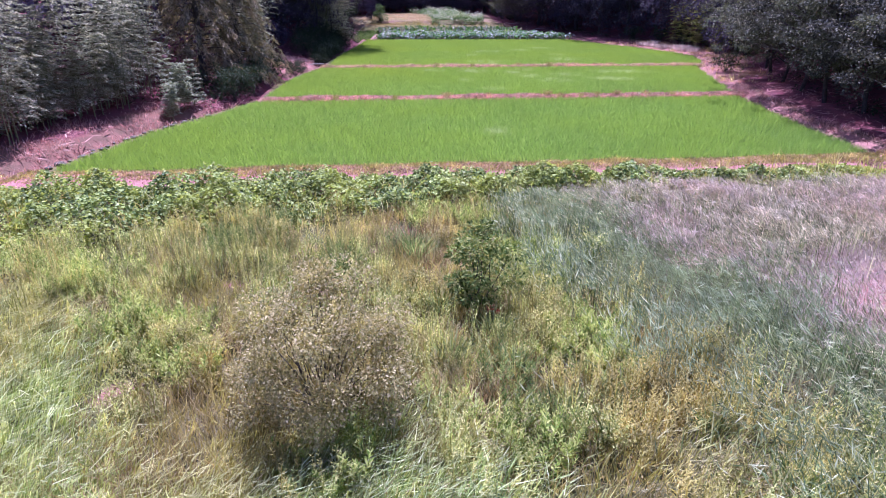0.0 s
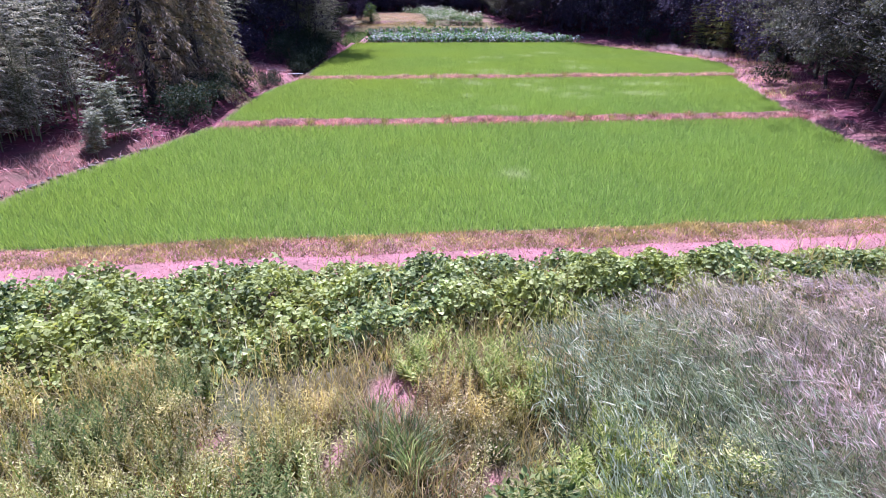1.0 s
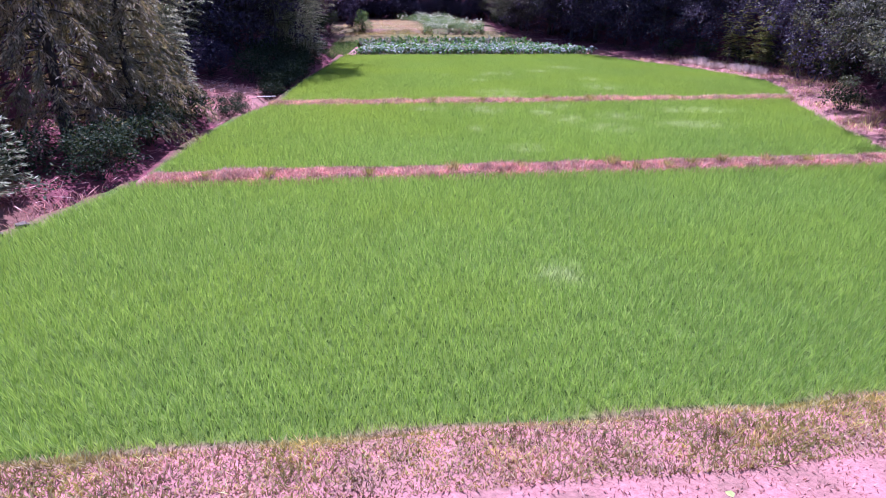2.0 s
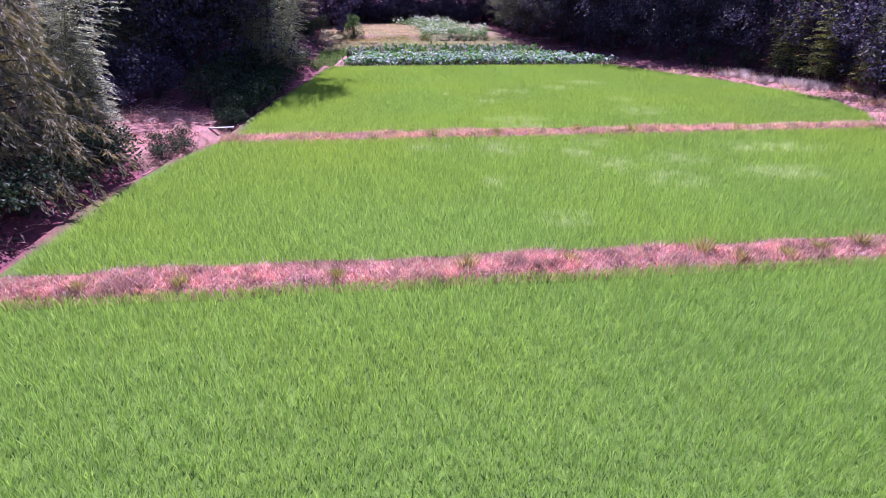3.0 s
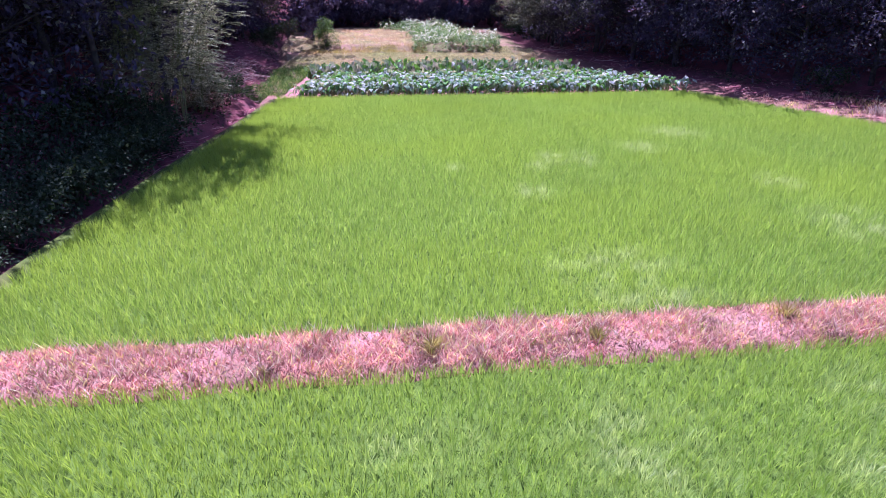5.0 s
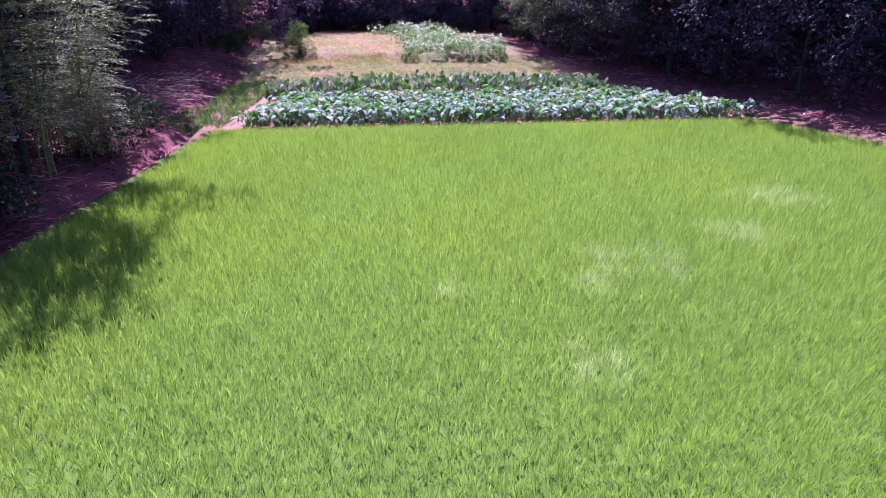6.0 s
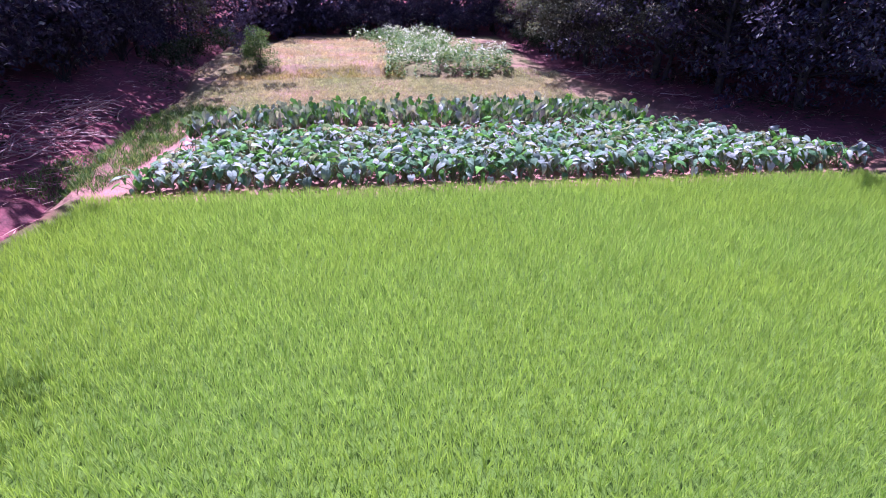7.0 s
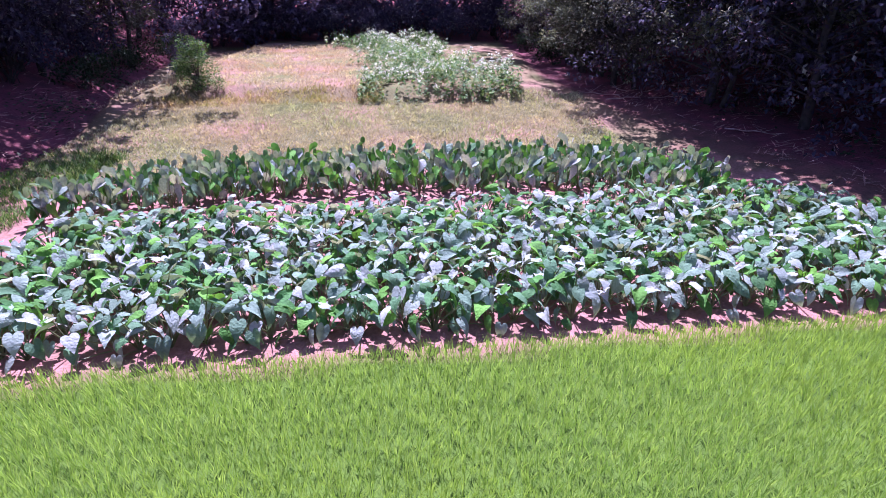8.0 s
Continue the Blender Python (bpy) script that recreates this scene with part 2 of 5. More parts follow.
def joined(*sets):
    """Puts several (verts, quads, tris) together."""
    vs, qs, ts, n = [], [], [], 0
    for v, q, t in sets:
        vs.append(v)
        qs.append(np.asarray(q).reshape(-1, 4) + n)
        ts.append(np.asarray(t).reshape(-1, 3) + n)
        n += len(v)
    return np.concatenate(vs), np.concatenate(qs), np.concatenate(ts)


def blades(rs, base, height, width, tip, bend=0.35, arch=0.58):
    """Tapered grass blades: base points, heights, widths, and the sideways way of each tip."""
    n = len(base)
    a = rs.uniform(0, 2 * np.pi, n)
    side = np.stack([np.cos(a), np.sin(a), np.zeros(n)], 1) * (np.asarray(width) / 2)[:, None]
    lean = np.concatenate([tip, np.zeros((n, 1))], 1)
    up = np.stack([np.zeros(n), np.zeros(n), np.asarray(height)], 1)
    mid = base + up * arch + lean * bend
    end = base + up + lean
    v = np.stack([base - side * 0.7, base + side * 0.7, mid + side, mid - side, end], 1).reshape(-1, 3)
    k = np.arange(n)[:, None] * 5
    return v, k + np.array([[0, 1, 2, 3]]), k + np.array([[3, 2, 4]])


def slim(rs, base, height, width, tip, bend=0.35):
    """Fine blades: a point at the foot, widest at two fifths, a point at the tip."""
    n = len(base)
    a = rs.uniform(0, 2 * np.pi, n)
    side = np.stack([np.cos(a), np.sin(a), np.zeros(n)], 1) * (np.asarray(width) / 2)[:, None]
    lean = np.concatenate([tip, np.zeros((n, 1))], 1)
    up = np.stack([np.zeros(n), np.zeros(n), np.asarray(height)], 1)
    mid = base + up * 0.5 + lean * bend
    v = np.stack([base, mid + side, base + up + lean, mid - side], 1).reshape(-1, 3)
    k = np.arange(n)[:, None] * 4
    return v, np.zeros((0, 4), int), np.concatenate([k + np.array([[0, 1, 3]]), k + np.array([[1, 2, 3]])])


def unit(v):
    return v / np.maximum(np.linalg.norm(v, axis=1, keepdims=True), 1e-6)


def lances(base, way, length, width, up, fold=0.15):
    """Pointed leaves: a folded diamond each, from its base along its way."""
    n = len(base)
    way = unit(way)
    side = unit(np.cross(way, up))
    nor = np.cross(side, way)
    l, w = np.asarray(length)[:, None], np.asarray(width)[:, None]
    m = base + way * l * 0.45
    v = np.stack([base, m - side * w / 2 + nor * w * fold, base + way * l, m + side * w / 2 + nor * w * fold], 1).reshape(-1, 3)
    k = np.arange(n)[:, None] * 4
    return v, np.zeros((0, 4), int), np.concatenate([k + np.array([[0, 1, 2]]), k + np.array([[0, 2, 3]])])


def rounds(base, way, length, width, up, fold=0.12):
    """Broad leaves with six corners, creased along the middle."""
    n = len(base)
    way = unit(way)
    side = unit(np.cross(way, up))
    nor = np.cross(side, way)
    l, w = np.asarray(length)[:, None], np.asarray(width)[:, None]
    pts = [base, base + way * l * 0.2 - side * w * 0.42 + nor * w * fold, base + way * l * 0.65 - side * w * 0.45 + nor * w * fold,
           base + way * l - nor * w * fold, base + way * l * 0.65 + side * w * 0.45 + nor * w * fold, base + way * l * 0.2 + side * w * 0.42 + nor * w * fold]
    v = np.stack(pts, 1).reshape(-1, 3)
    k = np.arange(n)[:, None] * 6
    return v, np.concatenate([k + np.array([[0, 1, 2, 3]]), k + np.array([[0, 3, 4, 5]])]), np.zeros((0, 3), int)


def tube(points, radii, sides=7):
    """A round stem along points with a radius at each."""
    pts = np.asarray(points, float)
    way = unit(np.gradient(pts, axis=0))
    ref = np.where(np.abs(way[:, 2:3]) > 0.9, np.array([[1.0, 0, 0]]), np.array([[0, 0, 1.0]]))
    a = unit(np.cross(way, ref))
    b = np.cross(way, a)
    ang = np.linspace(0, 2 * np.pi, sides, endpoint=False)
    ring = pts[:, None] + np.asarray(radii)[:, None, None] * (np.cos(ang)[None, :, None] * a[:, None] + np.sin(ang)[None, :, None] * b[:, None])
    v = ring.reshape(-1, 3)
    i, j = np.meshgrid(np.arange(len(pts) - 1), np.arange(sides), indexing="ij")
    k = (j + 1) % sides
    q = np.stack([i * sides + j, i * sides + k, (i + 1) * sides + k, (i + 1) * sides + j], -1).reshape(-1, 4)
    return v, q, np.zeros((0, 3), int)


def part(name, geo, mat, parent=None, label="", smooth=False):
    """Links (verts, quads, tris), or a ready mesh, as one object, under a parent where one is given."""
    me = geo if isinstance(geo, bpy.types.Mesh) else raw_mesh(name, *geo, mat=mat, smooth=smooth)
    ob = new(name, me)
    if parent:
        ob.parent = parent
    return tagged(ob, label)


def stuff(name, geo, mat, label, category):
    return tagged(part(name, geo, mat), label, category, kind="stuff")


def put(ob, x, y, turn=0.0, size=1.0, z=None, tilt=0.0):
    """A copy of a thing standing on the land."""
    m = pose(x, y, float(land(x, y)) - 0.03 if z is None else z, tilt, 0, turn) @ Matrix.Scale(size, 4)
    return copy_thing(ob, m)


# ---- the plan of the land ----
LEFT_Y = [-40, 10, 18.5, 24.7, 28.3, 32.3, 37, 40.8, 45.4, 49, 57, 62, 66, 69, 75, 80, 85, 92, 100, 115, 160]
LEFT_X = [-14, -14, -13.0, -12.0, -10.6, -9.4, -9.7, -9.4, -8.4, -8.6, -8.6, -8.5, -8.6, -8.4, -9.6, -10.6, -10.8, -12.5, -14, -16, -18]
RIGHT_Y = [-40, 10, 22.4, 27.7, 34, 46.5, 51, 55, 58, 63, 68.6, 72, 78, 84, 90, 96, 120, 160]
RIGHT_X = [18, 17, 16.0, 16.0, 16.3, 18.6, 20.6, 21.4, 20.8, 19.2, 16.2, 14.2, 11.5, 9.2, 7.6, 6.5, 6.5, 7]


def left_edge(y):
    return np.interp(y, LEFT_Y, LEFT_X)


def right_edge(y):
    return np.interp(y, RIGHT_Y, RIGHT_X)


def step(a, b, v):
    s = np.clip((v - a) / (b - a), 0, 1)
    return s * s * (3 - 2 * s)


def wobble(x, y):
    return (np.sin(x * 1.31 + y * 0.47) + np.sin(x * 0.53 - y * 1.13 + 1.7) + np.sin(x * 2.9 + 0.6) * np.sin(y * 2.3) * 0.6) / 2.6


def land(x, y):
    """The height of the ground."""
    x, y = np.asarray(x, float), np.asarray(y, float)
    l, r = left_edge(y) - x, x - right_edge(y)
    s = y - 0.115 * x
    z = 0.12 * step(0, 0.15, l) - 0.38 * step(0.4, 0.7, l) + 0.40 * step(1.0, 1.6, l) + (0.11 + 0.24 * step(49, 60, y)) * np.clip(l - 1.6, 0, 7) + 0.42 * np.clip(l - 8, 0, 40)
    z = z + 0.15 * step(0, 0.4, r) + 0.07 * np.clip(r, 0, 7) + 0.42 * np.clip(r - 7, 0, 40)
    fore = 1 - step(20.35, 20.6, s)
    z = np.where(fore > 0, np.minimum(z, 0.6) * (1 - fore * 0.5) + fore * (0.16 + 0.06 * wobble(x * 0.8, y * 0.8)), z)
    z = z + 0.45 * step(90.3, 91.6, y + 0.05 * x) * step(-12.5, -11, x) * (1 - step(6, 8, x))
    z = z + 0.3 * np.clip(y - 119, 0, 60) - 0.4 * (step(47.5, 70, y) - step(82, 91, y))
    z = z + 0.05 * wobble(x * 0.6, y * 0.6) * (step(0.8, 2.5, np.maximum(l, r)))
    return z


SPOTS = [(-2.3, 11.4, 0.35, 1.1), (-3.3, 12.9, 0.5, 0.35), (-0.9, 14.1, 0.6, 0.7), (-1.6, 12.8, 0.25, 0.5), (-4.2, 11.2, 0.5, 0.3), (2.0, 8.2, 0.5, 0.4), (-5.0, 7.6, 0.5, 0.5), (0.5, 12.4, 0.35, 0.4), (0.9, 6.3, 0.5, 0.5), (8.9, 11.0, 1.5, 1.9)]


def bare_spot(x, y):
    """1 in the middle of the trodden places, 0 away from them."""
    out = np.zeros(np.shape(x))
    for a, b, u, v in SPOTS:
        out = np.maximum(out, 1 - step(0.5, 1.3, np.hypot((x - a - 0.15 * (y - b)) / u, (y - b) / v)))
    return out


# ---- the ground ----
def build_ground():
    near_x, near_y = np.arange(-32, 36.01, 0.4), np.arange(-10, 128.01, 0.4)
    far = np.array([6, 14, 28, 50, 90, 160, 300, 600, 1100])
    xs = np.concatenate([-32 - far[::-1], near_x, 36 + far])
    ys = np.concatenate([-10 - far[::-1], near_y, 128 + far])
    gx, gy = np.meshgrid(xs, ys, indexing="ij")
    v = np.stack([gx, gy, land(gx, gy)], -1).reshape(-1, 3)
    ny = len(ys)
    i, j = np.meshgrid(np.arange(len(xs) - 1), np.arange(ny - 1), indexing="ij")
    k = (i * ny + j).reshape(-1, 1)
    me = raw_mesh("ground", v, k + np.array([[0, ny, ny + 1, 1]]), mat=EARTH, smooth=True)
    x, y = v[:, 0], v[:, 1]
    l, r, s = left_edge(y) - x, x - right_edge(y), y - 0.115 * x
    w = wobble(x, y)
    dry, litter, turf = np.zeros(len(x)), np.zeros(len(x)), np.zeros(len(x))
    side = np.maximum(l, r)
    litter = step(0.1, 0.5, side)
    # sunlit dry strips beside the fields
    dry = np.maximum(dry, 0.5 * step(0.0, 0.3, l) * (1 - step(1.8 + w, 3.4 + w, l)) * (1 - step(28, 31, y)))
    dry = np.maximum(dry, step(0.8, 1.3, l) * (1 - step(4.5, 6.0, l)) * step(41, 42.5, y) * (1 - step(47.5, 49.5, y)))
    wide = np.interp(y, [22, 40, 46, 56, 62, 70, 74, 88], [0.5, 0.9, 3.0, 2.6, 1.6, 1.2, 2.2, 2.0])
    dry = np.maximum(dry, step(0.0, 0.2, r) * (1 - step(wide + 0.5 * w, wide + 0.8 + 0.5 * w, r)) * (1 - 0.75 * step(66, 70, y)) * (1 - step(86, 90, y)))
    fore = 1 - step(20.5, 20.65, s)
    track = fore * step(17.3, 17.8, s)
    dry = np.maximum(dry, track)
    turf = (1 - step(17.3, 17.8, s))
    pale = step(79.5, 81, y) * (1 - step(112, 116, y)) * (1 - step(0.0, 1.2, side))
    dry = np.maximum(dry, pale * (0.55 + 0.3 * w))
    turf = np.maximum(turf, pale * (0.35 - 0.3 * w) * (1 - 0.8 * step(91, 93, y)))
    # bare soil round the taro, and trodden places in the meadow
    dry = np.maximum(dry, step(70.8, 71.0, s) * (1 - step(81, 82.5, s)) * (1 - step(0.5, 1.0, side)))
    litter = np.maximum(litter, step(70.8, 71.0, s) * (1 - step(81, 82.5, s)))
    hole = bare_spot(x, y)
    dry, turf = np.maximum(dry, hole), turf * (1 - hole)
    litter = np.maximum(litter, step(112, 115, y)) * (1 - dry) * (1 - turf)
    rgba = np.stack([np.clip(dry, 0, 1), np.clip(litter, 0, 1), np.clip(turf, 0, 1), np.ones(len(x))], 1)
    at = me.color_attributes.new("zone", "FLOAT_COLOR", "POINT")
    at.data.foreach_set("color", rgba.astype(np.float32).ravel())
    tagged(new("ground", me), "valley floor of mud, dry grass and leaf litter", "ground", kind="structure")


build_ground()


PROFILE = [[-0.5, -0.1], [-0.42, 0.55], [-0.25, 0.95], [0.0, 1.0], [0.25, 0.93], [0.42, 0.5], [0.5, -0.1]]


def ridge(name, y0, x0, x1, width, height, label):
    """A low earth bank between two rice fields, with uneven shoulders."""
    rs = np.random.RandomState(5)
    xs = np.arange(x0, x1, 0.35)
    prof = np.array(PROFILE)
    v = np.zeros((len(xs), len(prof), 3))
    for n, (u, h) in enumerate(prof):
        v[:, n, 0] = xs
        v[:, n, 1] = y0 + 0.115 * xs + u * width + rs.normal(0, 0.04, len(xs)) + 0.06 * np.sin(xs * 1.7)
        v[:, n, 2] = h * height * (1 + 0.08 * np.sin(xs * 0.9)) + rs.normal(0, 0.008, len(xs))
    m = len(prof)
    i, j = np.meshgrid(np.arange(len(xs) - 1), np.arange(m - 1), indexing="ij")
    k = (i * m + j).reshape(-1, 1)
    me = raw_mesh(name, v.reshape(-1, 3), k + np.array([[0, m, m + 1, 1]]), mat=EARTH, smooth=True)
    at = me.color_attributes.new("zone", "FLOAT_COLOR", "POINT")
    at.data.foreach_set("color", np.tile([1.0, 0.0, 0.0, 1.0], v.shape[0] * m).astype(np.float32))
    return tagged(new(name, me), label, "field bank", kind="structure")


ridge("field_bank_1", 33.13, -9.6, 17.2, 1.3, 0.17, "low earth bank with mown dry grass between rice fields")
ridge("field_bank_2", 45.75, -9.0, 19.6, 1.35, 0.16, "low earth bank with mown dry grass between rice fields")


# ---- rice ----
# wind-bleached places: x, y, half width, half depth
BLEACHED = [(3.4, 57.1, 0.7, 1.0), (4.5, 57.2, 0.5, 1.2), (2.8, 56.2, 0.5, 0.6), (9.1, 61.5, 1.4, 1.4), (0.2, 55.9, 0.4, 0.4), (6.9, 58.8, 1.0, 1.0), (2.2, 53.5, 0.7, 0.9), (9.5, 54.4, 0.8, 1.0),
            (3.0, 48.4, 1.6, 1.2), (3.4, 47.2, 1.4, 0.5), (9.5, 50.8, 1.2, 1.4), (5.6, 44.3, 0.9, 0.8), (1.9, 43.4, 1.1, 1.2), (1.3, 39.2, 0.6, 0.6), (4.6, 42.7, 0.7, 0.8), (5.5, 41.3, 0.9, 1.0),
            (3.0, 36.0, 1.0, 0.7), (7.1, 39.6, 1.2, 1.0), (12.2, 43.7, 2.4, 0.9), (8.0, 42.0, 1.2, 0.9), (2.2, 25.4, 0.8, 0.7), (11.0, 40.5, 2.0, 0.9), (-0.8, 43.4, 1.0, 0.6)]


def bleached(x, y):
    out = np.zeros(len(x))
    for a, b, u, v in BLEACHED:
        out = np.maximum(out, 1 - step(0.2, 1.25, np.hypot((x - a) / u, (y - b) / v)))
    return out


def rice(name, seed, s0, s1, label):
    """Rows of rice hills between two lines across the valley."""
    rs = np.random.RandomState(seed)
    xs, ss = np.arange(-14, 23, 0.13), np.arange(s0, s1, 0.21)
    gx, gs = np.meshgrid(xs, ss, indexing="ij")
    x = gx.ravel() + rs.normal(0, 0.018, gx.size)
    s = gs.ravel() + rs.normal(0, 0.025, gx.size)
    y = s + 0.115 * x
    keep = (x > left_edge(y) + 0.08 + 0.12 * wobble(x * 3, y * 3)) & (x < right_edge(y) - 0.1 + 0.15 * wobble(x * 3, y * 3))
    x, y = x[keep], y[keep]
    per = 20
    n = len(x) * per
    vig = np.repeat(1 + 0.07 * wobble(x * 0.7, y * 0.7) + rs.normal(0, 0.04, len(x)), per)
    a, d = rs.uniform(0, 2 * np.pi, n), rs.uniform(0.0, 0.05, n)
    base = np.stack([np.repeat(x, per) + d * np.cos(a), np.repeat(y, per) + d * np.sin(a), np.repeat(np.interp(y, [47.5, 53, 58.7, 64.5, 70], [0, -0.06, -0.2, -0.34, -0.4]) - 0.02, per)], 1)
    h = rs.uniform(0.24, 0.36, n) * vig
    out = rs.uniform(0.03, 0.16, n) * vig
    sway = 0.03 * np.repeat(wobble(x * 0.5 + 4, y * 0.45), per)
    tip = np.stack([out * np.cos(a) + sway, out * np.sin(a) - 0.02 + sway * 0.5], 1)
    crop = stuff(name, slim(rs, base, h, rs.uniform(0.008, 0.013, n), tip, 0.3), RICE, label, "rice")
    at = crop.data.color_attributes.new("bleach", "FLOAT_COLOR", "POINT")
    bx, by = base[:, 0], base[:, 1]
    # yellow lens cast painted in towards the left; later fields yellower too
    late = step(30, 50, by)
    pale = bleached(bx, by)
    yellow_cast = np.maximum((1 - step(-8, 6, bx + 2.5 * wobble(bx * 0.3, by * 0.3))) * (0.35 + 0.65 * late), 0.55 * late)
    rgba = np.stack([pale, yellow_cast, 0 * pale, 0 * pale + 1], 1)
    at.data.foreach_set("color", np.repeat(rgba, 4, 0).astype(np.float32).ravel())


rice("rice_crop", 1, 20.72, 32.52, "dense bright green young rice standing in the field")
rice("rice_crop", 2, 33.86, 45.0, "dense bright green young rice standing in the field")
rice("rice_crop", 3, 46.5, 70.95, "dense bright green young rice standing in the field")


# ---- dry grass on banks and track ----
def scatter(rs, n, x0, x1, s0, s1):
    x, s = rs.uniform(x0, x1, n), rs.uniform(s0, s1, n)
    return x, s + 0.115 * x


def dry_grass(name, seed, n, x0, x1, s0, s1, h0, h1, bank, mat, label, clump=True, wind=(0.0, 0.0), width=(0.008, 0.018)):
    rs = np.random.RandomState(seed)
    x, y = scatter(rs, n, x0, x1, s0, s1)
    if clump:
        keep = wobble(x * 2.2, y * 2.2) + rs.normal(0, 0.5, n) > (-0.7 if bank else -0.25)
        x, y = x[keep], y[keep]
    n = len(x)
    if bank:
        mid, wide, high = bank
        u = (y - 0.115 * x - mid - 0.06 * np.sin(x * 1.7)) / wide
        z = np.interp(u, *np.array(PROFILE).T) * high * (1 + 0.08 * np.sin(x * 0.9)) - 0.02
    else:
        z = land(x, y) - 0.02
    a, h = rs.uniform(0, 2 * np.pi, n), rs.uniform(h0, h1, n) * (1 + 0.4 * wobble(x * 1.6 + 3, y * 1.6))
    o = h * rs.uniform(0.3, 1.1, n)
    tip = np.stack([o * np.cos(a) + wind[0] * h, o * np.sin(a) + wind[1] * h], 1)
    return stuff(name, slim(rs, np.stack([x, y, z], 1), h, rs.uniform(*width, n), tip, 0.4), mat, label, "grass")


def margin_grass(name, seed, n, west, y0, y1, d0, d1, h0, h1, mat, label, width=(0.012, 0.03), bias=0.0):
    """Grass along the outer edge of the fields, d0 to d1 from them."""
    rs = np.random.RandomState(seed)
    y, d = rs.uniform(y0, y1, n), rs.uniform(d0, d1, n)
    x = left_edge(y) - d if west else right_edge(y) + d
    k = wobble(x * 1.6 + 2, y * 1.6) + rs.normal(0, 0.4, n) > bias
    x, y = x[k], y[k]
    n = len(x)
    a, h = rs.uniform(0, 2 * np.pi, n), rs.uniform(h0, h1, n) * (1 + 0.5 * wobble(x * 1.3, y * 1.3 + 3))
    o = h * rs.uniform(0.3, 1.2, n)
    geo = slim(rs, np.stack([x, y, land(x, y) - 0.02], 1), h, rs.uniform(*width, n), np.stack([o * np.cos(a), o * np.sin(a)], 1), 0.4)
    return stuff(name, geo, mat, label, "grass")


margin_grass("margin_grass", 15, 9000, False, 40, 70, 0.1, 4.2, 0.06, 0.3, STRAW, "rough pinkish dry grass beside the rice")
margin_grass("margin_grass", 16, 7000, False, 38, 68, 0.1, 3.6, 0.08, 0.4, GRASS, "rough olive grass beside the rice", bias=0.15)
margin_grass("margin_grass", 17, 5000, False, 22, 42, 0.1, 1.4, 0.05, 0.25, STRAW, "rough pinkish dry grass beside the rice")
margin_grass("margin_grass", 18, 6000, True, 17, 31, 0.2, 3.6, 0.06, 0.3, STRAW, "rough pinkish dry grass below the bamboo")
margin_grass("margin_grass", 19, 5000, True, 41.5, 49, 1.0, 5.5, 0.05, 0.3, STRAW, "rough pinkish dry grass in the clearing", bias=-0.2)
dry_grass("bank_grass", 11, 62000, -9.4, 17, 32.45, 33.82, 0.04, 0.17, (33.13, 1.3, 0.17), STRAW, "short mown rose-pink dry grass on the bank", width=(0.012, 0.028))
dry_grass("bank_grass", 12, 46000, -8.8, 19.4, 45.05, 46.45, 0.04, 0.16, (45.75, 1.35, 0.16), STRAW, "short mown rose-pink dry grass on the bank", width=(0.012, 0.028))
dry_grass("bank_weeds", 23, 7000, -9.4, 17, 32.5, 33.8, 0.08, 0.22, (33.13, 1.3, 0.17), HAY, "withered pale weeds left standing on the bank", width=(0.010, 0.022))
dry_grass("bank_weeds", 24, 8000, -8.8, 19.4, 45.1, 46.4, 0.08, 0.26, (45.75, 1.35, 0.16), HAY, "withered pale weeds left standing on the bank", width=(0.010, 0.022))
dry_grass("bank_weeds", 25, 4000, -8.8, 19.4, 45.05, 46.4, 0.08, 0.24, (45.75, 1.35, 0.16), GRASS, "olive weeds left standing on the bank", width=(0.010, 0.022))
dry_grass("track_grass", 13, 12000, -15, 18, 17.9, 19.4, 0.03, 0.10, None, STRAW, "thin dry grass on the farm track", width=(0.012, 0.028))
dry_grass("track_grass", 14, 46000, -15, 18, 19.3, 20.62, 0.04, 0.12, None, TAN, "brownish withered grass along the rice edge", clump=False, width=(0.012, 0.028))
dry_grass("track_grass", 22, 12000, -15, 18, 19.6, 20.62, 0.05, 0.16, None, GRASS, "green grass along the rice edge", width=(0.010, 0.022))


